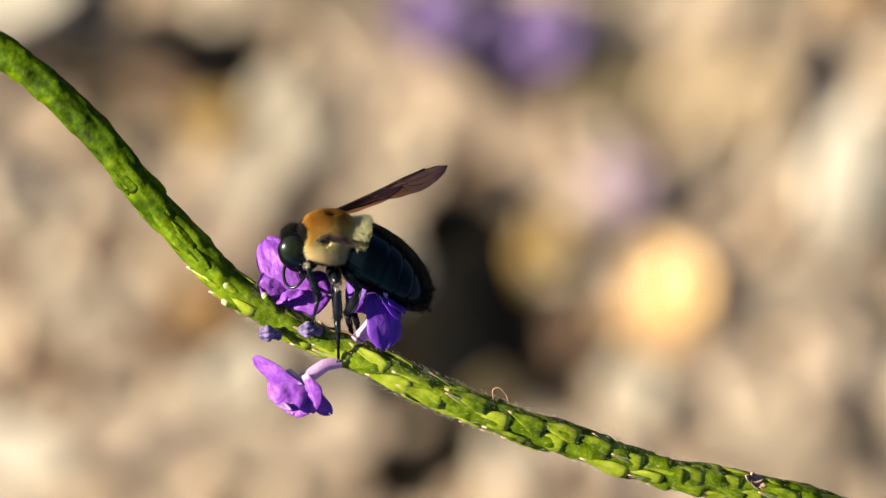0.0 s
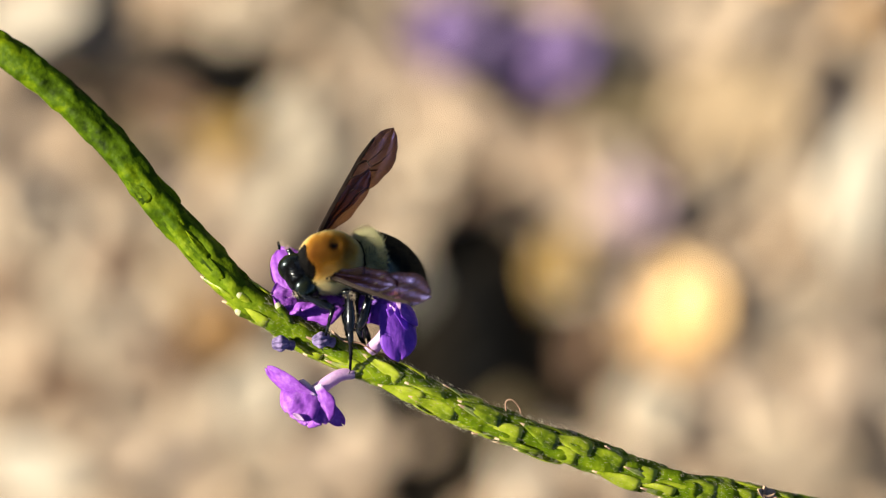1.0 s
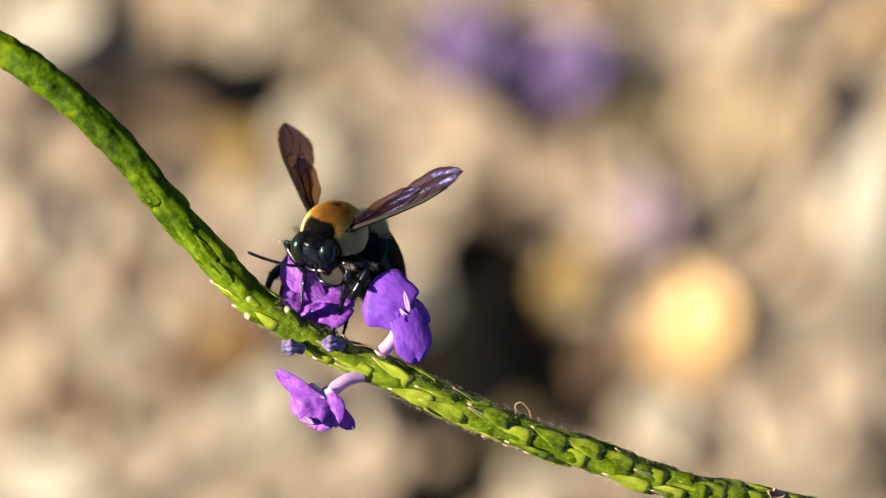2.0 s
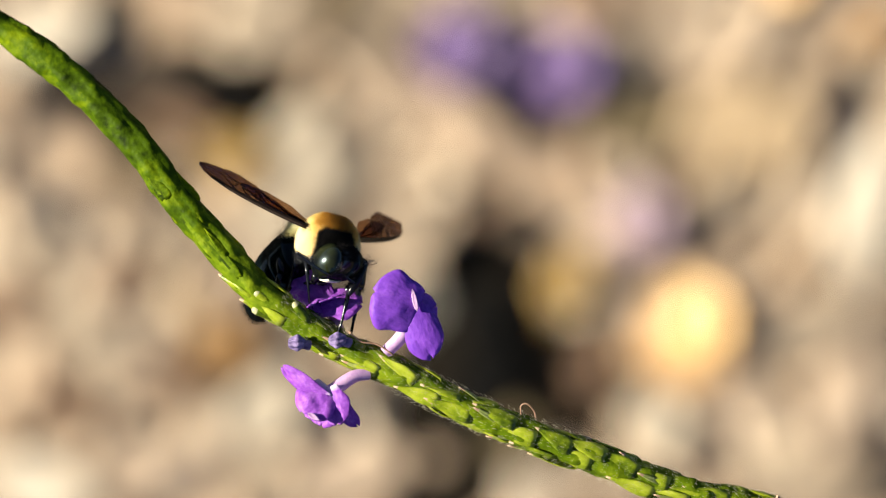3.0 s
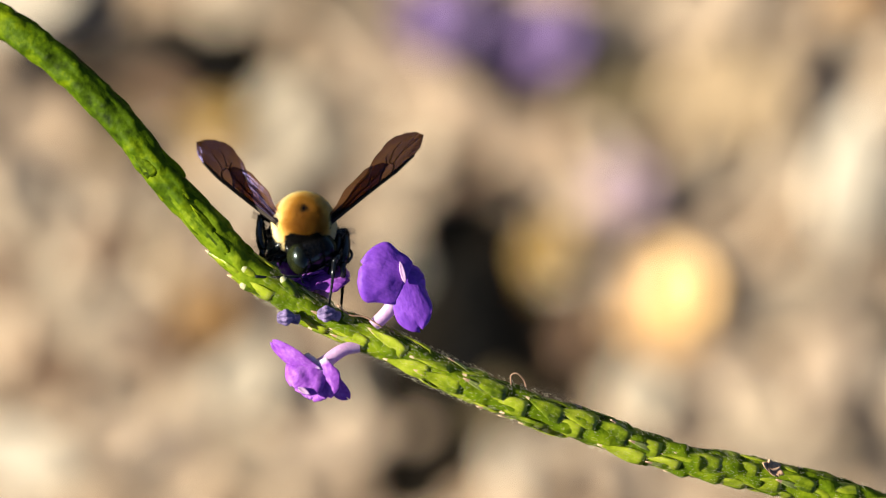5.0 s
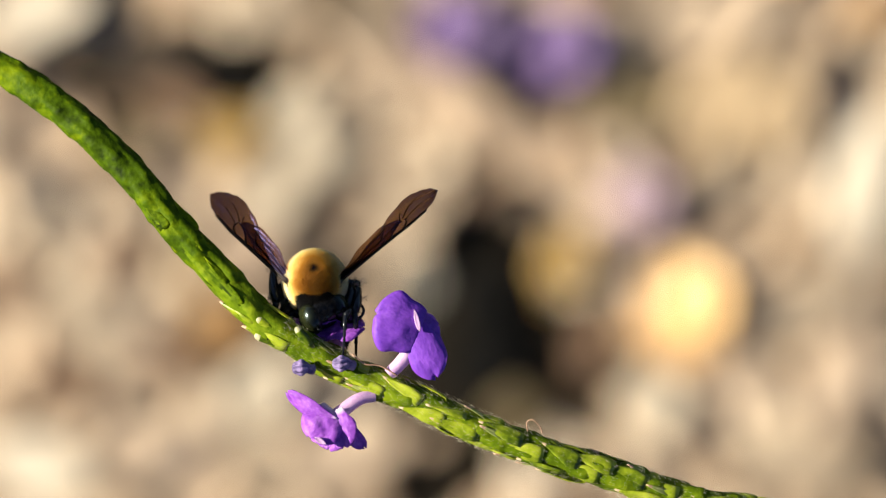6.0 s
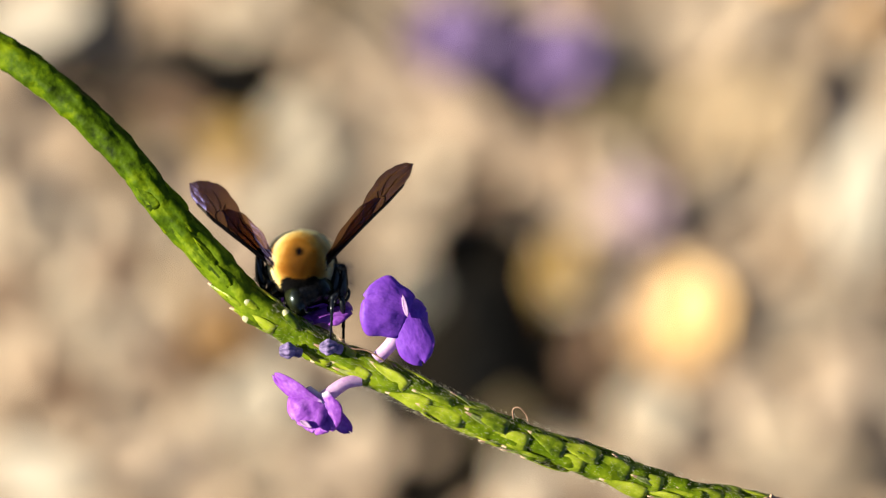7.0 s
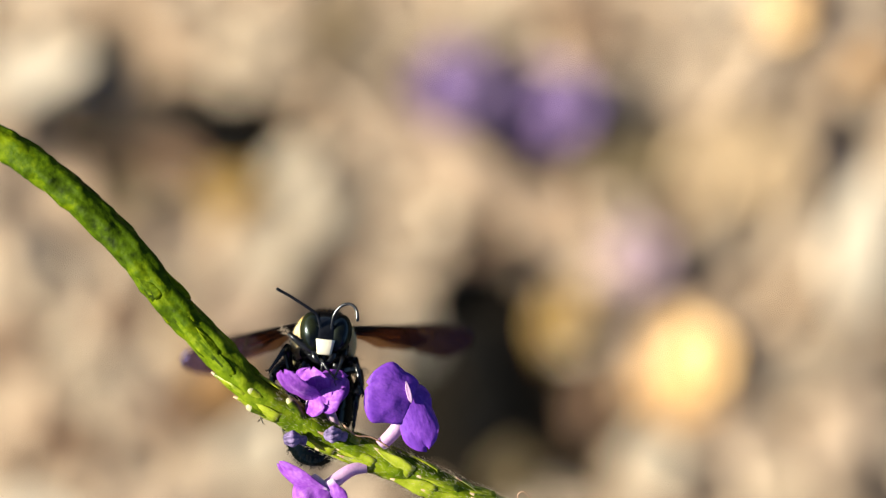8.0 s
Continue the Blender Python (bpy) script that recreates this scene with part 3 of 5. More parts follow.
def calyx_mesh(seed, length, width, flare, young=False):
    """A green calyx pressed to the stalk: it swells steeply from its root and tapers to a short pale point."""
    rng = random.Random(seed)
    bm = bmesh.new()
    lop, skew, dent = rng.uniform(-0.22, 0.22), rng.uniform(-0.35, 0.35), rng.uniform(0.0, 0.12)
    rise = 0.10 if young else 0.17

    def f(u, v):
        s = v * 2 - 1
        w = width * 0.5 * (0.84 + 0.16 * math.sin(math.pi * min(1, u * 1.25))) * (1 - 0.95 * max(0, (u - 0.32) / 0.68) ** 1.3)
        swell = min(1, u / 0.10) * (1 - max(0, (u - 0.10) / 0.90)) ** 0.8
        z = width * (0.01 + rise * swell * (1 - 0.40 * abs(s - lop))) * (1 - abs(s) ** 8) - 0.0009 * max(0, 1 - u / 0.10) + flare * length * u ** 3
        z -= dent * width * math.exp(-((u - 0.45) / 0.22) ** 2 - ((s + lop) / 0.5) ** 2)
        z += 0.00013 * math.exp(-((s - lop) / 0.12) ** 2) * (1 - u) + noise.noise(Vector((u * 5 + seed * 3.7, s * 3, 2.2))) * 0.00016
        return Vector((u * length, s * w + skew * 0.0006 * u * u, z))
    _, faces = grid(bm, 11, 8, f)
    for i, fc in enumerate(faces):
        fc.material_index = 1 if i >= 10 * 8 - 2 * (seed % 2) else 0
    back = bmesh.ops.extrude_face_region(bm, geom=faces)
    bmesh.ops.translate(bm, verts=[g for g in back["geom"] if isinstance(g, bmesh.types.BMVert)], vec=(0, 0, -0.00022))
    bmesh.ops.recalc_face_normals(bm, faces=bm.faces[:])
    return mesh_of(bm, [YOUNG_CALYX, YOUNG_CALYX] if young else [CALYX, CALYX_TIP])


CALYCES = [calyx_mesh(k, 0.0060 + 0.0004 * (k % 4), 0.0020 + 0.00009 * (k * 5 % 8), -0.015 + 0.010 * (k % 4)) for k in range(10)]
YOUNG = [calyx_mesh(k + 20, 0.0046 + 0.0005 * (k % 3), 0.0015 + 0.00012 * k, -0.008 + 0.006 * (k % 3), True) for k in range(5)]


def bract_mesh(length, width):
    """A narrow bract, drawn out into a fine dry point that stands off the stalk."""
    bm = bmesh.new()

    def f(u, v):
        s = v * 2 - 1
        w = width * 0.5 * (0.5 + 1.6 * u * (1 - u)) * (1 - u) ** 0.6 + 0.00004
        return Vector((u * length, s * w, 0.0004 * math.sin(2.2 * u) + 0.07 * length * u ** 3 + 0.3 * w * s * s))
    _, faces = grid(bm, 8, 3, f)
    for i, fc in enumerate(faces):
        fc.material_index = 1 if i >= 6 * 3 else 0
    back = bmesh.ops.extrude_face_region(bm, geom=faces)
    bmesh.ops.translate(bm, verts=[g for g in back["geom"] if isinstance(g, bmesh.types.BMVert)], vec=(0, 0, -0.0001))
    bmesh.ops.recalc_face_normals(bm, faces=bm.faces[:])
    return mesh_of(bm, [BRACT, BRACT_TIP])


BRACTS = [bract_mesh(0.0036 + 0.0005 * k, 0.0010 + 0.0002 * k) for k in range(3)]


def place_calyces():
    rng = random.Random(5)
    acc, angle, prev = 0.0, 0.0, SPIKE[0]
    n = 0
    for i in range(1, len(SPIKE) - 3):
        acc += (SPIKE[i] - prev).length
        prev = SPIKE[i]
        young = min(1, max(0, (i - 104) / 30))
        if i > 150:
            break
        step = 0.00105
        while acc > step:
            acc -= step
            angle += 137.5
            d = (SPIKE[i + 2] - SPIKE[i - 1]).normalized()
            up = (Vector((0, 0, 1)) - d * d.z).normalized()
            out = Matrix.Rotation(radians(angle + rng.uniform(-20, 20)), 3, d) @ up
            m = Matrix((d, out.cross(d), out)).transposed().to_4x4()
            m.translation = SPIKE[i] + out * (0.00188 + 0.00018 * young + rng.uniform(-0.00025, 0.00012))
            pitch = rng.uniform(-4, 3)
            part("calyx", CALYCES[n % 10] if rng.random() > young * 1.4 else YOUNG[n % 5], None, plant, "", m @ pose(0, 0, 0, rng.uniform(-16, 16), -pitch, rng.uniform(-11, 11)))
            if n % 3 == 0 and young < 0.5:
                side = Matrix.Rotation(radians(angle + 62 + rng.uniform(-14, 14)), 3, d) @ up
                m = Matrix((d, side.cross(d), side)).transposed().to_4x4()
                m.translation = SPIKE[i] + side * 0.0017
                part("bract", BRACTS[n % 3], None, plant, "", m @ pose(0, 0, 0, 0, -rng.uniform(-2, 5) * (1 - 0.9 * young), rng.uniform(-8, 8)))
            n += 1


place_calyces()


def stem_down():
    """Short pale down along the stalk, too fine to count."""
    rng = random.Random(8)
    bm = bmesh.new()
    for _ in range(9000):
        i = rng.randrange(20, 114)
        d = (SPIKE[i + 1] - SPIKE[i - 1]).normalized()
        up = (Vector((0, 0, 1)) - d * d.z).normalized()
        out = Matrix.Rotation(rng.uniform(0, math.tau), 3, d) @ up
        hairs(bm, SPIKE[i] + d * rng.uniform(-0.0005, 0.0005) + out * rng.uniform(0.0020, 0.0026), out, rng.uniform(0.0002, 0.0004), 0.000016, rng, d * 1.6)
    tagged(part("down", bm, PALE_HAIR, plant, "fine pale down"), kind="stuff")


stem_down()


def petal_mesh(length, width, cup, seed, material, rough=1.0, dome=0.12):
    """A rounded, crumpled petal lobe along x, narrow at its foot, notched and ruffled at its rim."""
    rng = random.Random(seed)
    ph = rng.uniform(0, math.tau)
    bm = bmesh.new()

    def f(u, v):
        s = v * 2 - 1
        w = width * 0.5 * (0.68 + 0.32 * math.sin(math.pi * 0.5 * min(1, u * 1.7))) * math.sqrt(max(0.0, 1 - max(0, (u - 0.55) / 0.45) ** 2.2) + 0.02)
        w *= 1 + 0.05 * math.sin(11 * u + ph)
        x = u * length - 0.05 * length * (1 - abs(s)) ** 1.5 * u ** 4 + 0.02 * length * math.sin(5 * s + ph) * u ** 3
        crumple = noise.noise(Vector((u * 3.0 + seed, s * 2.2, 1.7))) * 0.07 + noise.noise(Vector((u * 7 + seed, s * 6, 5.1))) * 0.045
        crumple += noise.noise(Vector((u * 3 + seed, s * 15, 8.3))) * 0.018
        z = cup * length * u * u + dome * width * (math.sin(math.pi * min(1, 0.15 + 0.7 * u)) * (1 - s * s) - 0.5) + crumple * rough * width * min(1, 2 * u)
        return Vector((x, s * w, z))
    _, faces = grid(bm, 16, 14, f)
    back = bmesh.ops.extrude_face_region(bm, geom=faces)
    bmesh.ops.translate(bm, verts=[g for g in back["geom"] if isinstance(g, bmesh.types.BMVert)], vec=(0, 0, -0.00010))
    bmesh.ops.recalc_face_normals(bm, faces=bm.faces[:])
    return mesh_of(bm, material)


def lobe_pose(rim, way, face, over=0.0008):
    """Where a lobe sits on the tube's rim, pointing one way with its face another, in the blossom's space."""
    x, z = Vector(way).normalized(), Vector(face)
    z = (z - x * z.dot(x)).normalized()
    m = Matrix((x, z.cross(x), z)).transposed().to_4x4()
    m.translation = rim - x * 0.0006 + z * over
    return m


def blossom(label, base, mouth, lobes, material, bow=(0, 0, 0), seed=0, rough=1.0, girth=1.0):
    """A porterweed blossom: curved lilac tube from base to mouth and five lobes at its rim.
    lobes: length, width, the way it points and the way its face looks. All in the plant's millimetres."""
    base, mouth = Vector(base) * MM, Vector(mouth) * MM
    bm = bmesh.new()
    back = mouth - base
    q = spline([Vector((0, 0, 0)), back * 0.5 + Vector(bow) * MM, back * 0.9, back * 1.0], 14)
    tube(bm, q, [girth * (0.00060 + 0.00028 * (i / 14) ** 1.6) for i in range(15)], 14, caps=False)
    ob = part("blossom", bm, TUBE, plant, label, Matrix.Translation(base))
    petals = []
    for k, (length, width, way, face) in enumerate(lobes):
        me = petal_mesh(length * MM, width * MM, random.Random(seed + k).uniform(-0.16, 0.02), seed * 7 + k, material, rough)
        petals.append(part("petal", me, None, ob, "", lobe_pose(back, way, face, 0.0012 - 0.00028 * k)))
    return ob, petals, back


lower_blossom, _, lower_rim = blossom("open violet blossom hanging below the stalk", (-13.4, -14.8, 1.0), (-18.8, -17.5, 2.0), [
    (7.5, 2.7, (-0.84, 0.48, 0.05), (-0.35, -0.45, 0.80)), (5.0, 5.8, (-0.68, -0.66, 0.25), (-0.40, 0.02, 0.90)),
    (5.0, 5.8, (0.32, -0.92, 0.22), (-0.50, -0.05, 0.86)), (6.6, 2.4, (0.70, -0.70, -0.10), (-0.2, 0.3, 0.9)),
    (5.0, 4.8, (-0.18, -0.97, 0.05), (-0.4, -0.20, 0.86))], PETAL, (0.6, 0.9, 0), 1, 0.75, 1.3)
bm = bmesh.new()
leaf_mesh_into(bm, pose(-0.0016, -0.0030, 0.0024, 0, 0, -30), 0.0018, 0.0007, 0.05, 0.2, 0.06, random.Random(9))
part("throat", bm, TUBE, lower_blossom, "pale downy throat of the blossom", Matrix.Translation(lower_rim))
side_blossom, side_petals, side_rim = blossom("open deep violet blossom standing off the stalk", (-11.4, -12.0, 1.0), (-8.0, -6.2, 1.6), [
    (6.4, 8.0, (-0.90, 0.34, 0.12), (-0.12, 0.10, 0.98)), (7.6, 4.8, (0.40, -0.90, 0.10), (-0.10, 0.02, 0.98)),
    (6.8, 3.8, (0.64, -0.74, -0.22), (0.30, 0.25, 0.85)), (4.4, 4.8, (0.72, 0.10, -0.45), (0.35, 0.40, 0.80)),
    (4.2, 5.2, (0.15, 0.62, -0.55), (0.10, 0.55, 0.80))], PETAL_DEEP, (0.5, -0.5, 0), 2, 0.45, 1.45)
bm = bmesh.new()
leaf_mesh_into(bm, pose(0.0003, 0.0012, 0.0014, 0, 0, 104), 0.0030, 0.0007, 0.02, 0.2, 0.02, random.Random(3))
part("throat", bm, TUBE, side_blossom, "pale streak at the blossom's throat", Matrix.Translation(side_rim))
feed_blossom, feed_petals, feed_rim = blossom("open violet blossom at which the bee feeds", (-17.2, -10.0, -0.5), (-19.7, -5.6, 0.3), [
    (8.6, 5.0, (-0.45, 0.85, 0.10), (-0.25, 0.15, 0.95)), (6.0, 6.2, (0.88, -0.15, 0.30), (-0.3, 0.2, 0.92)),
    (5.4, 5.4, (-0.92, 0.10, 0.30), (-0.15, 0.30, 0.92)), (4.6, 5.0, (-0.15, -0.50, 0.80), (-0.3, 0.70, 0.60)),
    (5.4, 5.0, (0.45, 0.55, -0.65), (-0.2, 0.75, 0.6))], PETAL, (0.4, 0.2, 0), 3)
# the feeding blossom's lobes when the bee pulls itself up on it
PULLED = (((-0.45, 0.30, 0.60), (-0.60, 0.10, 0.78)), ((0.60, 0.20, 0.65), (-0.50, 0.40, 0.75)), ((-0.10, 0.75, 0.45), (-0.45, 0.15, 0.88)),
          ((0.35, -0.30, 0.80), (-0.60, 0.45, 0.62)), ((0.75, 0.45, 0.10), (-0.4, 0.30, 0.86)))
# the side blossom's lobes while the bee presses on it
PRESSED = (((-0.75, 0.40, -0.50), (0.10, 0.45, 0.88)), ((0.18, -0.96, 0.20), (-0.20, 0.05, 0.97)), ((0.42, -0.88, -0.20), (0.10, 0.10, 0.97)),
           ((0.60, -0.60, -0.50), (0.30, 0.40, 0.85)), ((0.55, -0.25, -0.70), (0.40, 0.35, 0.80)))


def wilted_bud(x, y, z, seed):
    """A withered corolla: a puckered, ribbed knob on a short neck."""
    bm = bmesh.new()
    ball(bm, mm(x, y, z), Vector((1.15, 0.95, 0.95)) * MM, 42, 14,
         shape=lambda q: q * (1 + 0.16 * math.sin(7 * math.atan2(q.z, q.y) + 2 * q.x) * (1 - q.x * q.x) + 0.08 * math.sin(7 * q.x + seed)))
    tube(bm, [mm(x + 1.6, y - 0.3, z - 0.6), mm(x + 0.7, y - 0.1, z - 0.1)], [0.0007, 0.0006], 8)
    part("wilted_bud", bm, WILTED, plant, "shrivelled dark violet bud")



def calyx_stub(x, y, z, turn, size):
    """A short closed calyx with a pale blunt end, standing off the stalk."""
    bm = bmesh.new()
    m = pose(x * MM, y * MM, z * MM, 0, -14, turn)
    pts = [m @ Vector((size * MM * a, 0, 0)) for a in (-2.6, -1.6, -0.6, 0.3, 0.7, 0.85)]
    tube(bm, pts, [size * MM * r for r in (0.35, 0.55, 0.60, 0.50, 0.34, 0.10)], 12)
    for fc in bm.faces:
        if ((m.inverted() @ fc.calc_center_median()).x) > size * MM * 0.1:
            fc.material_index = 1
    part("calyx_stub", bm, [CALYX, STUB_TIP], plant, "green calyx with a pale blunt end")


calyx_stub(-28.0, -4.9, 1.5, 150, 1.05)
calyx_stub(-28.0, -7.0, 0.6, 165, 1.25)
calyx_stub(-23.0, -6.4, 1.9, 130, 1.05)
wilted_bud(-22.9, -11.0, 2.4, 1)
wilted_bud(-17.6, -10.5, 2.6, 2)
bm = bmesh.new()
tube(bm, spline([mm(6.6, -19.6, 2.0), mm(6.5, -18.4, 2.4), mm(7.3, -18.1, 2.6), mm(8.2, -19.0, 2.4), mm(8.5, -19.9, 2.2)], 14), [0.00009] * 15, 6)
part("style", bm, STYLE, plant, "dry curled style left by a blossom")
bm = bmesh.new()
tube(bm, spline([mm(-10.2, -12.3, 1.8), mm(-12.5, -10.9, 1.9), mm(-14.6, -10.6, 2.2), mm(-16.2, -9.3, 1.8)], 14), [0.00012] * 15, 6)
part("style", bm, STYLE, plant, "dry curled style left by a blossom")

bm = bmesh.new()
for k, (turn, size) in enumerate(((150, 3.4), (118, 2.8), (172, 2.4))):
    leaf_mesh_into(bm, pose(40.6 * MM, -30.2 * MM, 1.2 * MM, 20 * k, -18, turn), size * MM, 1.3 * MM, 0.22, 0.3, 0.05, random.Random(60 + k))
part("withered_flower", bm, BRACT_TIP, plant, "shrivelled pinkish brown remains of a blossom")

# ---- the bee: x forwards, y to its own left, z up its back; the origin in the middle of the thorax ----
bee = thing("carpenter_bee", "black carpenter bee with golden furry thorax and smoky wings", "bee", STAGE @ pose(-0.0152, 0.0007, 0.002))


def thorax():
    bm = bmesh.new()
    ball(bm, (0, 0, 0), Vector((3.7, 3.5, 3.4)) * MM, 26, 16, shape=lambda q: Vector((q.x, q.y * (1 - 0.06 * q.x), q.z * (1 - 0.05 * q.x * q.x))))
    for fc in bm.faces:
        c = fc.calc_center_median() / MM
        if c.z > -1.3 and math.hypot(c.x - 0.1, c.y) > 0.6 and not (c.x > 2.5 and c.z < 2.0):
            fc.material_index = 1
    body = part("thorax", bm, [CHITIN, FUR], bee, "black thorax under golden fur")
    rng = random.Random(21)
    bm, dark = bmesh.new(), bmesh.new()
    for _ in range(50000):
        q = Vector((rng.gauss(0, 1), rng.gauss(0, 1), rng.gauss(0, 1))).normalized()
        if q.z < -0.45:
            continue
        p = Vector((q.x * 3.68, q.y * 3.48, q.z * 3.36)) * MM
        spot = (Vector((q.x - 0.02, q.y, 0)).length if q.z > 0 else 1)
        if spot < 0.22 * rng.random() ** 0.5:
            hairs(dark, p, q, rng.uniform(0.0004, 0.0008), 0.00003, rng, (-0.3, 0, 0))
            continue
        if min((p / MM - Vector((0.7, 3.2 * k, 1.4))).length for k in (1, -1)) < 0.65:
            continue
        if (q.z < -0.1 and abs(q.y) < 0.6) or (q.x > 0.70 and q.z < 0.60 and abs(q.y) < 0.62):
            hairs(dark, p, q, rng.uniform(0.0006, 0.0011), 0.00003, rng, (-0.1, 0, 0.1))
            continue
        short = min(1.0, 0.55 + 1.5 * spot)
        hairs(bm, p, q, rng.uniform(0.0007, 0.0011) * short, 0.000030, rng, (-0.30, 0, 0.05), 0.13)
    part("fur", bm, FUR, body, "golden fur, tawny on the back")
    part("bristle", dark, BLACK_HAIR, body, "short black hair under the thorax")


def tegula(side):
    bm = bmesh.new()
    ball(bm, Vector((0.7, 3.25 * side, 1.5)) * MM, Vector((1.15, 0.40, 0.38)) * MM, 16, 10)
    part("tegula", bm, CHITIN, bee, "shiny black scale over the wing root")


thorax()
tegula(1)
tegula(-1)


def abdomen():
    """Six overlapping rings along a drooping axis; the first carries cream fur. Its root is at the waist."""
    rng = random.Random(31)
    axis = lambda s: Vector((-13.6 * s, 0, -1.0 * s - 3.0 * s * s)) * MM
    half = lambda s: (4.8 * min(1, (0.42 + s * 2.4)) ** 0.6 * math.sqrt(max(0.0, 1 - max(0, (s - 0.42) / 0.60) ** 2.2)))
    bm = bmesh.new()
    grid(bm, 10, 22, lambda u, v: axis(u) + Vector((0, math.cos(math.tau * v) * half(u) * 0.9, math.sin(math.tau * v) * half(u) * 0.68)) * MM, True)
    body = part("abdomen", bm, CHITIN, bee, "glossy blue-black abdomen of overlapping rings", pose(-0.0036, 0, -0.0006))
    cuts = [0.03, 0.24, 0.42, 0.58, 0.73, 0.86, 0.985]
    for k in range(6):
        bm = bmesh.new()
        a, b = cuts[k], cuts[k + 1] + (0.03 if k < 5 else 0)

        def f(u, v):
            s = a + (b - a) * u
            lift = 1.0 + 0.018 * u - (0.04 * max(0, u - 0.9) / 0.1 if k < 5 else 0)
            h = half(min(s, 1.0))
            return axis(s) + Vector((0, math.cos(math.tau * v) * h * lift, math.sin(math.tau * v) * h * 0.86 * lift)) * MM
        grid(bm, 7, 30, f, True)
        part("ring", bm, CHITIN_BLUE, body)
    cream, black = bmesh.new(), bmesh.new()
    for _ in range(9000):
        s, v = rng.uniform(0.025, 0.25), 0.25 + rng.uniform(-0.18, 0.18)
        bare = s < 0.13 and abs(v - 0.25) < 0.07 and rng.random() < 0.6
        if bare or abs(v - 0.25) > 0.18 - 0.10 * rng.random() or s > 0.23 - rng.random() * 0.06:
            continue
        h = half(s)
        n = Vector((0.2, math.cos(math.tau * v), math.sin(math.tau * v))).normalized()
        p = axis(s) + Vector((0, math.cos(math.tau * v) * h, math.sin(math.tau * v) * h * 0.86)) * MM
        hairs(cream, p, n, rng.uniform(0.0007, 0.0013), 0.000022, rng, (0.1, 0, 0), 0.22)
    part("fur", cream, CREAM_HAIR, body, "cream fur at the abdomen's root")
    for _ in range(1500):
        s, v = 1 - 0.75 * rng.random() ** 1.6, rng.uniform(0, 1)
        if s < 0.62 or (s < 0.8 and 0.1 < v < 0.4):
            continue
        h = half(s)
        n = Vector((-0.5 if s > 0.8 else -0.1, math.cos(math.tau * v), math.sin(math.tau * v))).normalized()
        p = axis(s) + Vector((0, math.cos(math.tau * v) * h, math.sin(math.tau * v) * h * 0.86)) * MM
        hairs(black, p, n, rng.uniform(0.0003, 0.0006) * (1.4 if s > 0.85 else 0.8), 0.000016, rng, (-0.8, 0, 0), 0.2)
    part("bristle", black, BLACK_HAIR, body, "short black bristles along flanks and tip")
    return body


bee_abdomen = abdomen()


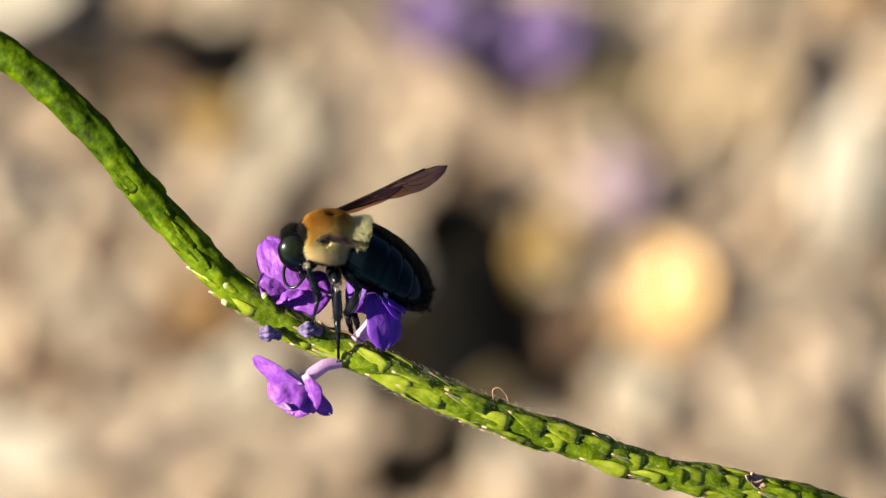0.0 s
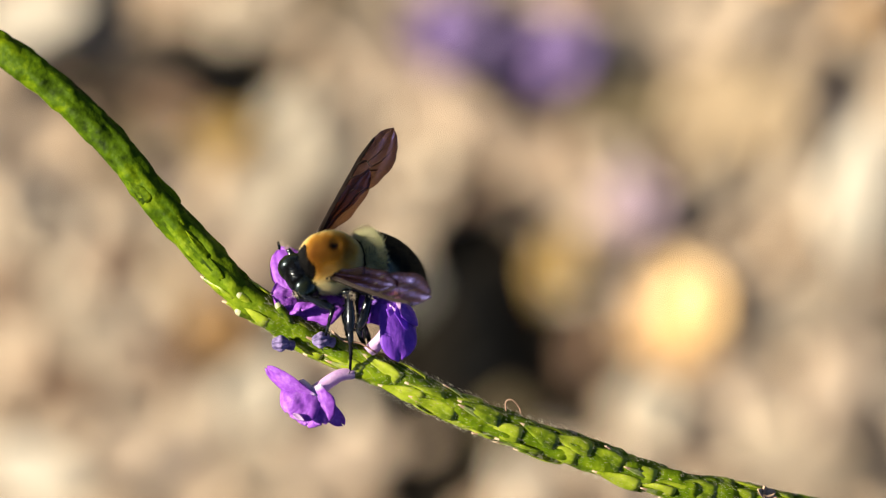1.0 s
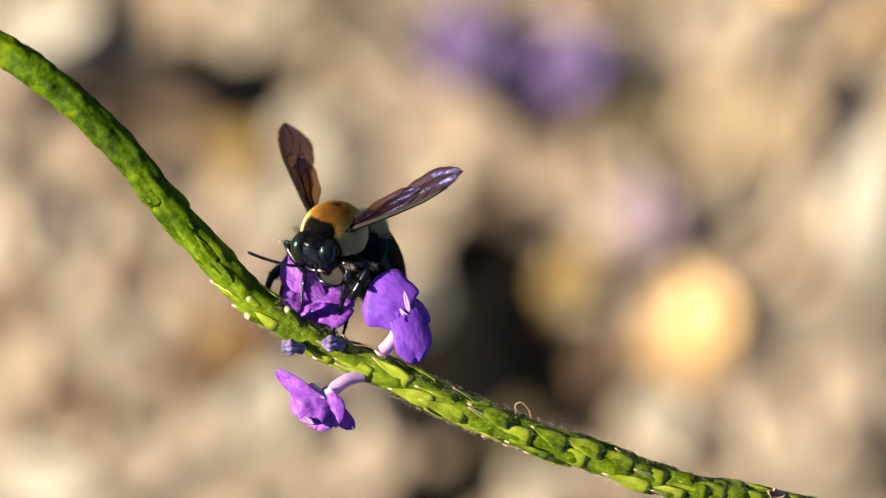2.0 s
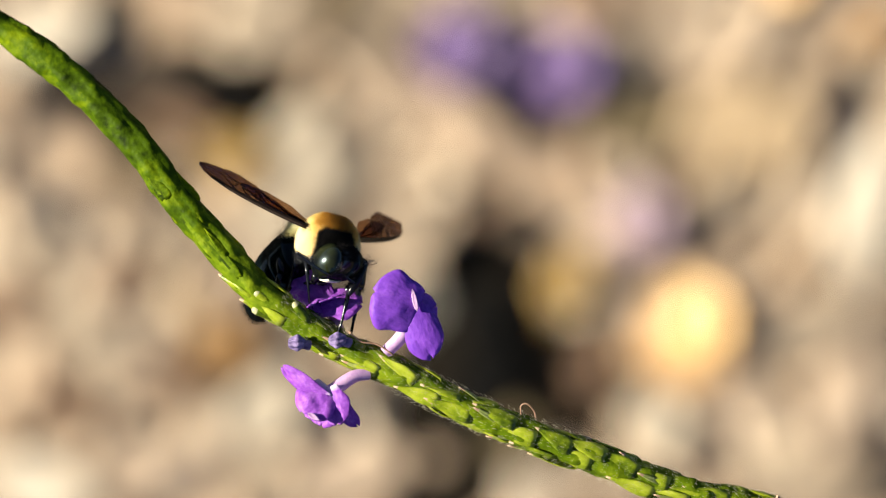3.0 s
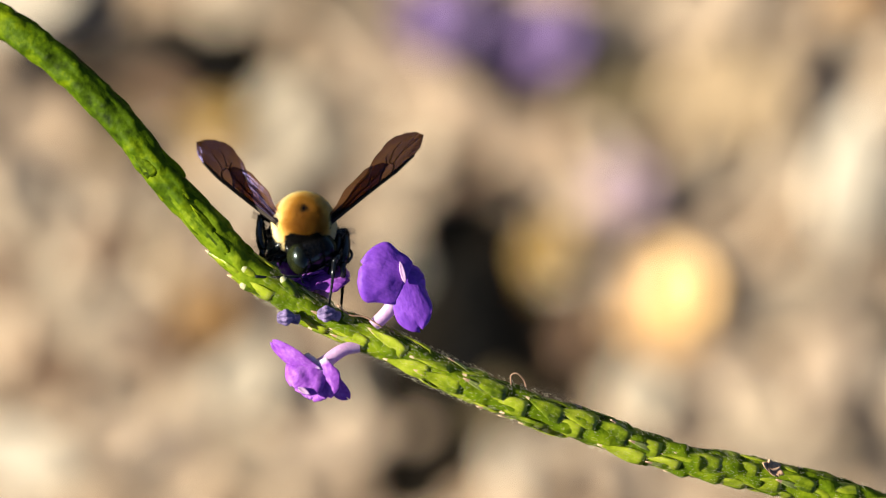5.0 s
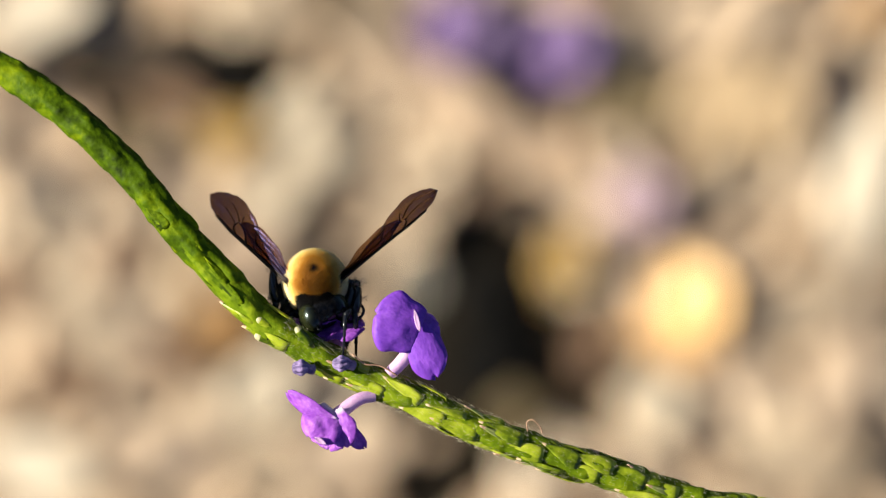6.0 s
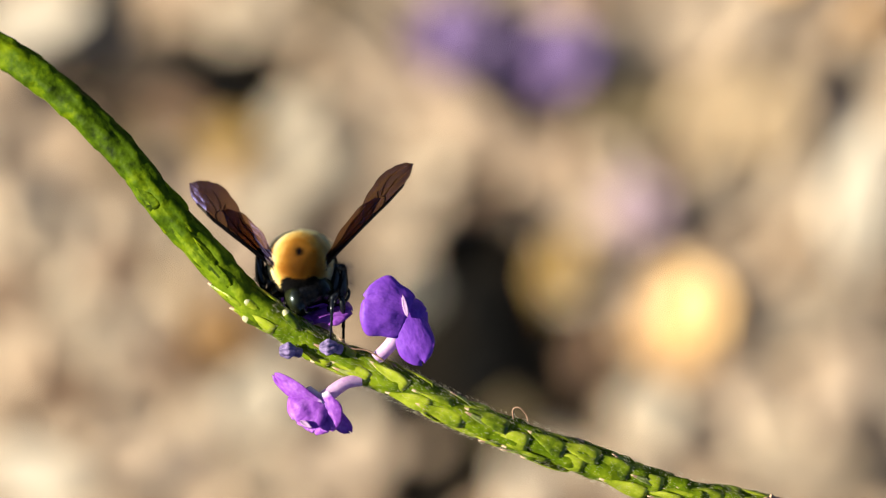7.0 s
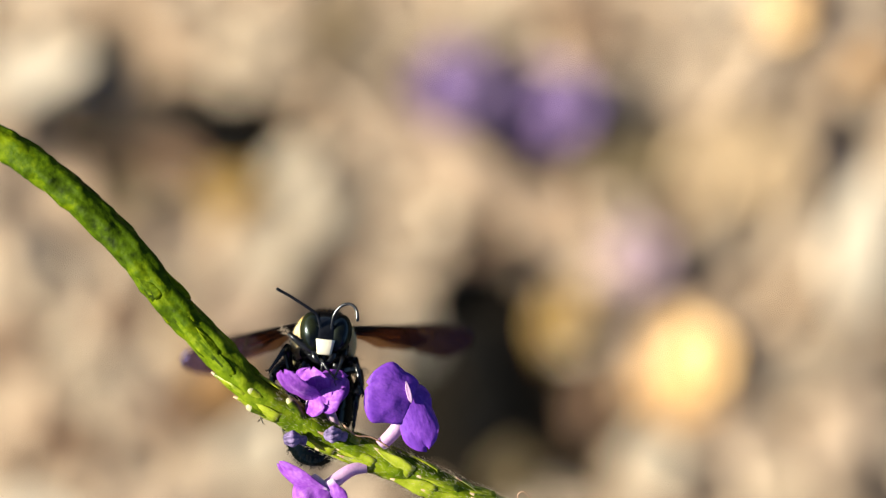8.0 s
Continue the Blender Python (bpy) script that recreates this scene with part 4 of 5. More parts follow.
def head():
    antennae = []
    bm = bmesh.new()
    ball(bm, (1.4 * MM, 0, -0.1 * MM), Vector((2.15, 2.8, 2.75)) * MM, 26, 16, shape=lambda q: Vector((q.x * (1 - 0.08 * q.z * q.z), q.y * (1 - 0.12 * max(0, -q.z)), q.z)))
    ball(bm, (0.1 * MM, 0, 0), Vector((1.2, 1.3, 1.2)) * MM, 12, 8)
    body = part("head", bm, CHITIN, bee, "black head with large eyes and an ivory face", pose(0.0023, 0, -0.0004))
    for s in (1, -1):
        bm = bmesh.new()
        turn = Euler((radians(-12 * s), radians(6), radians(16 * s))).to_matrix()
        ball(bm, Vector((1.55, 1.30 * s, 0.12)) * MM, Vector((2.05, 1.62, 2.55)) * MM, 22, 15, turn)
        part("eye", bm, EYE_LENS, body, "large olive compound eye")
        bm = bmesh.new()
        if s < 0:
            a = [Vector((3.1, -0.62, 0.35)), Vector((3.5, -0.9, 1.4)), Vector((3.7, -1.4, 2.3)), Vector((4.0, -3.0, 3.2)), Vector((4.2, -4.6, 4.0)), Vector((4.3, -6.2, 4.7))]
        else:
            a = [Vector((3.1, 0.62, 0.35)), Vector((3.6, 0.6, 1.5)), Vector((3.9, 0.8, 2.6)), Vector((4.4, 1.5, 3.5)), Vector((4.9, 2.5, 3.7)), Vector((5.2, 3.2, 3.0)),
                 Vector((5.3, 3.4, 1.8))]
        q = spline([p * MM for p in a], 22)
        tube(bm, q, [0.00020 if i < 8 else 0.00017 + 0.00002 * (i % 2) for i in range(23)], 8)
        antennae.append(part("antenna", bm, CHITIN, body, "thin black bent antenna"))
        bm = bmesh.new()
        tube(bm, spline([Vector((2.3, 1.1 * s, -2.0)) * MM, Vector((2.8, 0.9 * s, -2.8)) * MM, Vector((2.9, 0.2 * s, -3.3)) * MM], 6),
             [0.0005, 0.0005, 0.00045, 0.0004, 0.00033, 0.00025, 0.00012], 8)
        part("mandible", bm, CHITIN, body)
    bm = bmesh.new()

    def f(u, v):
        s = v * 2 - 1
        w = 1.0 - 0.2 * u + 0.10 * math.cos(6 * s) * (1 - u)
        z = -0.55 - 1.75 * u
        x = 1.4 + 2.2 * math.sqrt(max(0.0, 1 - (z + 0.1) ** 2 / 7.6 - (s * w) ** 2 / 9.0))
        return Vector((x, s * w, z)) * MM
    _, faces = grid(bm, 8, 8, f)
    ext = bmesh.ops.extrude_face_region(bm, geom=faces)
    bmesh.ops.translate(bm, verts=[g for g in ext["geom"] if isinstance(g, bmesh.types.BMVert)], vec=(0.00018, 0, 0))
    bmesh.ops.recalc_face_normals(bm, faces=bm.faces[:])
    part("face_plate", bm, FACE, body, "ivory white face plate")
    bm = bmesh.new()
    tube(bm, spline([Vector((2.3, 0, -2.4)) * MM, Vector((2.5, 0, -3.6)) * MM, Vector((2.2, 0, -5.0)) * MM], 8), [0.0004 - 0.00003 * i for i in range(9)], 8)
    part("tongue", bm, CHITIN, body)
    rng = random.Random(41)
    bm = bmesh.new()
    for _ in range(2600):
        q = Vector((rng.uniform(-0.4, 1), rng.gauss(0, 0.6), rng.uniform(0.2, 1))).normalized()
        p = Vector((1.4, 0, -0.1)) * MM + Vector((q.x * 1.9, q.y * 2.95, q.z * 2.7)) * MM
        if q.x > 0.45 or abs(p.y) > 0.0014 * q.z + 0.0003:
            continue
        hairs(bm, p, q, rng.uniform(0.0004, 0.0008), 0.000024, rng, (0, 0, 0.3))
    part("bristle", bm, BLACK_HAIR, body)
    for ob in (body, *body.children):
        ob.data.transform(Matrix.Scale(1.14, 4))
    return body, antennae


bee_head, bee_antennae = head()


def outline(points, u):
    """Height of a smooth outline through (x, y) knots at x = u."""
    for (a, p), (b, q) in zip(points, points[1:]):
        if u <= b:
            t = (u - a) / (b - a)
            t = t * t * (3 - 2 * t)
            return p + (q - p) * t
    return points[-1][1]


LEAD = ((0, 0.02), (0.3, 0.022), (0.66, 0.020), (0.82, 0.002), (0.92, -0.030), (0.975, -0.068), (1.0, -0.104))
TRAIL = ((0, -0.025), (0.15, -0.05), (0.4, -0.12), (0.62, -0.205), (0.74, -0.238), (0.86, -0.215), (0.94, -0.172), (0.98, -0.135), (1.0, -0.106))
HLEAD = ((0, 0.02), (0.3, 0.02), (0.75, -0.01), (1.0, -0.12))
HTRAIL = ((0, -0.03), (0.15, -0.11), (0.45, -0.22), (0.75, -0.25), (0.93, -0.19), (1.0, -0.12))


def wing(side):
    """Fore wing with its veins and the hind wing hooked behind it. Span along x, leading edge towards +y, times side."""
    def sheet(lead, trail, length, seed, n=26, ragged=0.007):
        bm = bmesh.new()
        rng = random.Random(seed)
        jag = [rng.uniform(-ragged, ragged) for _ in range(n + 1)]

        def f(u, v, lift):
            lo = outline(trail, u) + (jag[int(round(u * n))] if 0.7 < u else 0)
            y = outline(lead, u) * (1 - v) + lo * v + 0.085 * u
            z = 0.008 * math.sin(v * 17 + u * 4) * (0.3 + u) + 0.02 * math.sin(2.6 * u) * (1 - v)
            return Vector((u * length, y * length * side, z * length + lift)) * MM
        grid(bm, n, 10, lambda u, v: f(u, v, 0.012))
        grid(bm, n, 10, lambda u, v: f(u, 1 - v, -0.012))
        return bm, f
    bm, f = sheet(LEAD, TRAIL, 18.0, 3)
    fore = part("fore_wing", bm, WING, bee, "smoky brown veined wing", pose(0.0008, 0.0031 * side, 0.0017))
    bm = bmesh.new()
    lines = (([(0, 0.05), (0.3, 0.04), (0.6, 0.03), (0.85, 0.04)], 0.24), ([(0, 0.3), (0.25, 0.16), (0.5, 0.1), (0.85, 0.06)], 0.15),
             ([(0, 0.5), (0.2, 0.45), (0.4, 0.42), (0.62, 0.45)], 0.14), ([(0, 0.8), (0.2, 0.8), (0.4, 0.82), (0.52, 0.92)], 0.13),
             ([(0.38, 0.12), (0.44, 0.28), (0.42, 0.43)], 0.11), ([(0.5, 0.10), (0.56, 0.3), (0.62, 0.45), (0.66, 0.7)], 0.11),
             ([(0.62, 0.08), (0.68, 0.25), (0.66, 0.45)], 0.11), ([(0.40, 0.42), (0.46, 0.6), (0.5, 0.8)], 0.11),
             ([(0.68, 0.3), (0.76, 0.4), (0.84, 0.5)], 0.07), ([(0.66, 0.5), (0.74, 0.62), (0.82, 0.72)], 0.07))
    for pts, r in lines:
        q = [f(p.x, p.y, 0) for p in spline([Vector((u, v, 0)) for u, v in pts], 12)]
        tube(bm, q, [1.3 * r * MM * (1 - 0.4 * i / 12) for i in range(13)], 6)
    part("venation", bm, VEIN, fore, "dark wing veins")
    bm, f = sheet(HLEAD, HTRAIL, 12.0, 5, 18)
    hind = part("hind_wing", bm, WING, fore, "smaller smoky hind wing", pose(-0.0004, 0.0001 * side, -0.0002, 0, 0, -1 * side))
    return fore


left_wing, right_wing = wing(1), wing(-1)

FEMUR, TIBIA, TARSUS = 4.2, 5.0, 5.6


def leg(kind):
    """Thigh, shin and foot; each lies along its own x from its joint."""
    rng = random.Random(50 + kind)
    thick = (0.72, 1.0, 1.12)[kind]

    def limb(length, radii, hair):
        bm = bmesh.new()
        q = [Vector((length * i / (len(radii) - 1), 0, 0.18 * math.sin(math.pi * i / (len(radii) - 1)))) * MM for i in range(len(radii))]
        tube(bm, q, [r * MM for r in radii], 10)
        fur = bmesh.new()
        for _ in range(hair):
            a, s = rng.uniform(0, math.tau), rng.uniform(0.15, 1)
            n = Vector((0, math.cos(a), math.sin(a)))
            r = radii[min(len(radii) - 1, int(s * (len(radii) - 1)))]
            hairs(fur, Vector((length * s, 0, 0)) * MM + n * r * MM * 0.9, n, rng.uniform(0.0003, 0.0008), 0.000022, rng, (0.8, 0, 0))
        return bm, fur
    bm, fur = limb(FEMUR, [0.5 * thick, 0.72 * thick, 0.7 * thick, 0.55 * thick, 0.42 * thick], 120)
    femur = part("leg", bm, CHITIN, bee, "shiny black bristly leg")
    part("bristle", fur, BLACK_HAIR, femur)
    bm, fur = limb(TIBIA, [0.36 * thick, 0.46 * thick, 0.58 * thick, 0.64 * thick, 0.5 * thick], 260)
    tibia = part("shin", bm, CHITIN, femur)
    me = mesh_of(fur, BLACK_HAIR)
    bmj = bmesh.new()
    bmj.from_mesh(tibia.data)
    bmj.from_mesh(me)
    bmj.to_mesh(tibia.data)
    bmj.free()
    bm = bmesh.new()
    L = TARSUS
    xs = [0, 1.9, 2.0, 2.7, 2.8, 3.4, 3.5, 4.1, 4.2, L]
    rs = [0.42, 0.38, 0.25, 0.33, 0.22, 0.30, 0.20, 0.27, 0.18, 0.2]
    tube(bm, [Vector((x, 0, -0.03 * x * x * 0.3)) * MM for x in xs], [r * thick * MM for r in rs], 8)
    for s in (1, -1):
        tube(bm, [Vector((L, 0, -0.25)) * MM, Vector((L + 0.5, 0.3 * s, -0.2)) * MM, Vector((L + 0.7, 0.5 * s, -0.7)) * MM], [0.00009, 0.00007, 0.00002], 6)
    tarsus = part("foot", bm, CHITIN, femur)
    fur = bmesh.new()
    for _ in range(260):
        a, s = rng.uniform(0, math.tau), rng.uniform(0.02, 0.95)
        n = Vector((0, math.cos(a), math.sin(a)))
        hairs(fur, Vector((L * s, 0, -0.009 * (L * s) ** 2)) * MM + n * 0.2 * thick * MM, n, rng.uniform(0.0003, 0.0007), 0.000022, rng, (0.9, 0, 0))
    part("bristle", fur, TARSUS_HAIR, femur, "pale bristles of the foot")
    return femur, tibia, tarsus


LEGS = {(s, k): leg(k) for s in (1, -1) for k in range(3)}
HIPS = {0: Vector((2.0, 1.5, -3.0)), 1: Vector((-0.2, 2.0, -3.2)), 2: Vector((-2.0, 1.9, -2.9))}

# ---- what moves ----
# spike: seconds, shift x, y in mm, turn in degrees about the buds
SWAY = ((0.0, 0, 0, 0), (0.5, 0.74, 2.75, -0.86), (1.0, -0.12, 1.1, -0.43), (1.5, -1.37, 0.47, 0.01), (1.7, -0.93, 1.14, 0.01), (2.8, 0.47, 3.4, -1.5),
        (3.0, 0.91, 3.4, -1.6), (3.5, 1.98, 2.36, -0.78), (4.0, 2.33, -0.01, -0.33), (4.5, 1.42, 0.91, 0.11), (4.7, 1.81, 3.12, -0.43),
        (5.8, 1.61, -1.61, 0.36), (6.0, 1.73, -2.57, 0.57), (6.5, 1.78, -0.86, -0.1), (7.0, 0.4, 0.7, -0.59), (7.3, -0.56, -1.67, -0.24),
        (7.5, -0.96, -3.27, 0.48), (7.7, -1.62, -4.46, 0.48), (7.8, -0.96, -4.75, 0.48), (7.9, 0.67, -4.53, 0.48), (8.0, 0.82, -4.18, 0.35))
BUDS = mm(-23.1, -11.0)


def sway(t):
    for (a, *p), (b, *q) in zip(SWAY, SWAY[1:]):
        if t <= b:
            w = (t - a) / (b - a)
            x, y, r = (p[i] + (q[i] - p[i]) * w for i in range(3))
            return Matrix.Translation(BUDS + mm(x, y)) @ pose(0, 0, 0, 0, 0, r) @ Matrix.Translation(-BUDS)


# bee: seconds, x, y, z in mm, forwards, up its back, head (pitch down, turn to its left), abdomen (pitch down, turn to its right), degrees
BEE = (
    (0.0, -15.0, 1.1, 2.0, (-0.97, 0.02, 0.10), (0.05, 0.90, 0.42), 36, -10, 15, -4),
    (0.3, -14.2, 2.9, 2.0, (-0.97, -0.05, 0.10), (0.03, 0.82, 0.55), 37, -6, 21, -7),
    (0.5, -13.0, 3.5, 2.0, (-0.96, -0.10, 0.12), (0.00, 0.70, 0.70), 38, -2, 30, -10),
    (1.0, -16.6, 0.6, 2.0, (-0.90, -0.18, 0.28), (0.00, 0.55, 0.83), 46, 12, 24, 0),
    (1.5, -17.3, 3.5, 1.0, (-0.88, -0.14, 0.36), (0.05, 0.58, 0.80), 50, 22, 22, -4),
    (1.7, -17.7, 5.6, 0.0, (-0.88, -0.14, 0.36), (0.05, 0.60, 0.78), 38, 34, 22, -6),
    (2.0, -17.6, 6.2, -2.0, (-0.62, -0.20, 0.75), (0.05, 0.92, 0.38), 50, 15, 38, -10),
    (2.4, -17.8, 6.0, -4.0, (-0.15, -0.18, 0.97), (0.20, 0.94, 0.22), 54, 20, 44, 6),
    (2.8, -17.7, 5.3, -2.5, (0.28, -0.15, 0.95), (0.28, 0.94, 0.10), 54, 32, 40, 40),
    (3.0, -18.1, 5.3, -2.5, (0.28, -0.17, 0.95), (0.26, 0.94, 0.12), 54, 32, 40, 40),
    (3.5, -16.0, 3.8, -2.5, (0.15, -0.20, 0.97), (0.33, 0.92, 0.14), 54, 32, 40, 36),
    (4.0, -16.3, 1.9, -2.5, (0.12, -0.28, 0.95), (0.24, 0.93, 0.22), 48, 32, 48, 20),
    (4.5, -18.8, 2.4, -2.5, (0.08, -0.58, 0.80), (0.13, 0.80, 0.57), 26, 30, 66, 5),
    (4.7, -18.8, 4.4, -2.5, (0.05, -0.80, 0.60), (0.06, 0.60, 0.80), 26, 28, 84, 0),
    (5.8, -19.5, -1.6, -2.5, (0.05, -0.84, 0.54), (0.00, 0.54, 0.84), 28, 28, 104, 0),
    (6.0, -19.5, -2.5, -2.5, (0.05, -0.86, 0.50), (-0.02, 0.50, 0.86), 30, 28, 104, 0),
    (6.5, -19.7, -0.8, -2.5, (0.06, -0.87, 0.48), (-0.04, 0.48, 0.87), 30, 28, 98, 0),
    (7.0, -21.0, 0.8, -2.5, (0.04, -0.88, 0.46), (-0.02, 0.46, 0.88), 30, 28, 86, 0),
    (7.3, -21.6, -1.2, -2.5, (0.04, -0.88, 0.46), (-0.02, 0.46, 0.88), 28, 28, 68, 0),
    (7.5, -22.0, -3.6, -2.5, (0.04, -0.90, 0.42), (0.0, 0.42, 0.90), 24, 28, 57, 0),
    (7.7, -22.0, -4.4, -4.0, (0.02, -0.92, 0.38), (0.0, 0.38, 0.92), 24, 28, 28, 0),
    (7.8, -21.5, -1.8, -4.0, (0.06, -0.80, 0.60), (0.0, 0.60, 0.80), 10, 5, 34, 0),
    (7.8333, -20.4, -1.6, -4.2, (0.08, -0.50, 0.86), (0.0, 0.86, 0.50), 8, 2, 38, 0),
    (7.8667, -18.4, -1.3, -4.4, (0.12, -0.10, 0.98), (0.05, 0.98, 0.10), 5, 0, 44, 0),
    (7.9, -17.8, -1.2, -2.5, (0.12, 0.05, 0.99), (0.05, 0.99, -0.05), 5, 0, 45, 0),
    (7.9333, -17.9, -1.2, -4.8, (0.11, 0.30, 0.94), (0.05, 0.94, -0.30), 18, 0, 42, 0),
    (7.9667, -18.2, -2.3, -5.4, (0.10, 0.54, 0.83), (0.05, 0.83, -0.54), 32, 0, 44, 0),
    (8.0, -18.2, -2.7, -5.5, (0.10, 0.55, 0.82), (0.05, 0.82, -0.55), 32, 0, 46, 0))

# how far behind the thorax's middle the abdomen's root lies: seconds, mm
WAIST = ((0.0, 1.8), (0.5, 2.9), (1.7, 3.1), (2.8, 3.4), (4.5, 3.2), (4.7, 2.6), (5.8, 1.6), (6.5, 1.7), (7.0, 1.9), (7.3, 2.3), (7.5, 2.7), (8.0, 3.2))
# wing tips from their roots, in STAGE millimetres; the last value turns the blade about its span
RIGHT_WING = ((0.0, 16.6, 7.3, -2, 26), (0.1, 16.6, 6.6, -2, 26), (0.2, 16.2, 7.2, -3, 10), (0.3, 15.8, 7.6, -4, -4), (0.5, 15.0, 9.6, -5, -20), (0.7, 12.0, 13.0, -4, -14), (1.0, 9.2, 14.3, -4, -5), (1.5, 6.5, 14.0, -6, 0), (1.7, 4.4, 13.2, -9, 0),
              (2.2, -7, 14, -9, 10), (2.8, -14.4, 11.1, -3, 12), (3.0, -15.2, 8.7, -5, 10), (3.5, -12, 11.6, -7, 15), (4.0, -12.4, 9.6, -8, 15),
              (4.5, -11.1, 8.5, -11, 13), (4.7, -11.6, 10.1, -9, 10), (5.8, -11.3, 11.3, -8, 8), (6.0, -11.3, 11.5, -8, 8), (6.5, -12.4, 10.4, -8, 5), (7.0, -12.1, 10.7, -8, 5),
              (7.5, -13.8, 10.7, -6, 0), (7.7, -13.3, 8.3, -8, 15), (7.8, -13.7, 6.7, -9, 35), (7.8667, -11, 14, -4, 20), (7.9, -17, 3, -6, -20),
              (7.9333, -13, -12, -5, -62), (7.9667, -16.4, -1.0, -5, -62), (8.0, -16.2, -4.4, -5, -62))
LEFT_WING = ((0.0, 2.6, 0.2, 17.6, -36), (0.1, 3.4, -0.6, 17.3, -32), (0.2, 6.0, -3.4, 16.2, -15), (0.3, 8.4, -5.6, 14.6, 2), (0.5, 10.0, -6.4, 13.4, 15),
             (0.7, 10.8, -5.6, 13.4, 24), (1.0, 12.6, -3.0, 12.4, 28), (1.3, 14.0, -2.0, 11.0, 30), (1.5, 15.2, -0.4, 9.4, 30), (1.7, 14.7, 4.2, 9.5, 30), (1.95, 13.5, 5.5, 7, 42),
             (2.2, 13, 7, 4, 30), (2.8, 5.3, 5.6, -16, 30), (3.0, 6.0, 1.6, -16.5, 20), (3.5, 8.5, 2.4, -15, 10), (4.0, 10.6, 2.6, -14, 2),
             (4.5, 13.1, 5.4, -10, -38), (4.7, 12.9, 10.5, -6, 25), (5.8, 13.2, 11.4, -5, 55), (6.0, 13.6, 12.0, -4, 55), (6.5, 12.2, 13.2, -4, 54), (7.0, 12.2, 13.4, -4, 50),
             (7.5, 13.0, 13.6, -2, 12), (7.7, 16.0, 9.4, -3, 48), (7.8, 14.9, 7.3, -6, 62), (7.8667, 11, 14, -4, 20), (7.9, 17, 3, -6, -20),
             (7.9333, 13, -12, -5, -62), (7.9667, 15.6, 3.0, -6, -62), (8.0, 16.0, -0.6, -6, -62))

# feet on the spike, in the plant's millimetres: seconds up to which they hold, then left and right fore, middle and hind foot
FEET = (
    (1.7, (-17.3, -10.4, 2.8), (-13.6, -13.4, 2.6), (-11.6, -12.2, -1.5), (-20.5, -7.0, -1.0), (-14.0, -11.0, -2.0), (-10.5, -12.5, -2.0)),
    (7.8, (-17.2, -8.8, 1.2), (-15.6, -8.4, -1.5), (-18.0, -8.6, -3.0), (-21.5, -5.0, 0.5), (-24.5, -4.0, -4.0), (-27.0, -6.0, -5.0)),
    (8.0, (-16.8, -2.2, 3.0), (-13.9, -4.6, -2.0), (-15.0, -10.0, -3.5), (-17.8, -2.6, 3.0), (-25.6, -1.6, -1.0), (-27.0, -7.5, -5.0)))


def axes(x, z):
    """A turn whose x lies along x and whose z comes as near to z as it can."""
    x = Vector(x).normalized()
    z = Vector(z)
    z = (z - x * z.dot(x)).normalized()
    return Matrix((x, z.cross(x), z)).transposed()


def bee_pose(row):
    t, x, y, z, f, u = row[:6]
    return Matrix.Translation(mm(x, y, z)) @ axes(f, u).to_4x4()


def bee_at(t):
    for p, q in zip(BEE, BEE[1:]):
        if t <= q[0]:
            w = (t - p[0]) / (q[0] - p[0])
            a, b = bee_pose(p), bee_pose(q)
            return Matrix.LocRotScale(a.translation.lerp(b.translation, w), a.to_quaternion().slerp(b.to_quaternion(), w), None)


def wing_row(row, side):
    t, x, y, z, twist = row
    b = bee_at(t)
    turn = b.to_3x3().transposed()
    span = (turn @ Vector((x, y, z))).normalized()
    back = Vector((-1, 0, 0.25))
    chord = (back - span * back.dot(span)).normalized()
    m = Matrix((span, -chord * side, span.cross(-chord * side))).transposed().to_4x4()
    m = m @ pose(0, 0, 0, twist * side)
    m.translation = mm(0.8, 3.1 * side, 1.7)
    return t, m


def leg_rows(side, kind):
    rows = ([], [], [])
    index = kind + (0 if side > 0 else 3)
    hip = HIPS[kind].copy()
    hip.y *= side
    times = sorted({r[0] for r in BEE})
    for t in times:
        hold = next(r for r in FEET if t <= r[0] + 1e-6)
        place = sway(t) @ mm(*hold[1 + index])
        foot = (bee_at(t).inverted() @ place) / MM
        reach = foot - hip
        far = FEMUR + TIBIA + TARSUS * 0.8
        if reach.length > far:
            reach = reach.normalized() * far
            foot = hip + reach
        out = Vector((0.3 - 0.45 * kind, side * 1.0, 0.55))
        ankle = foot + ((hip - foot).normalized() * 0.75 + Vector((0, side * 0.25, 0.6)) - Vector((0.25 * (1 - kind), 0, 0))).normalized() * TARSUS * 0.82
        d = ankle - hip
        n = max(min(d.length, FEMUR + TIBIA - 0.2), 1.4)
        ankle = hip + d.normalized() * n
        along = (FEMUR ** 2 - TIBIA ** 2 + n * n) / (2 * n)
        lift = math.sqrt(max(0.0, FEMUR ** 2 - along ** 2))
        bend = (out - d * out.dot(d) / d.length_squared).normalized()
        knee = hip + d.normalized() * along + bend * lift
        a = axes(knee - hip, bend).to_4x4()
        a.translation = hip * MM
        b = axes(ankle - knee, bend).to_4x4()
        b.translation = knee * MM
        c = axes(foot - ankle, bend).to_4x4()
        c.translation = ankle * MM
        rows[0].append((t, a))
        rows[1].append((t, a.inverted() @ b))
        rows[2].append((t, a.inverted() @ c))
    return rows


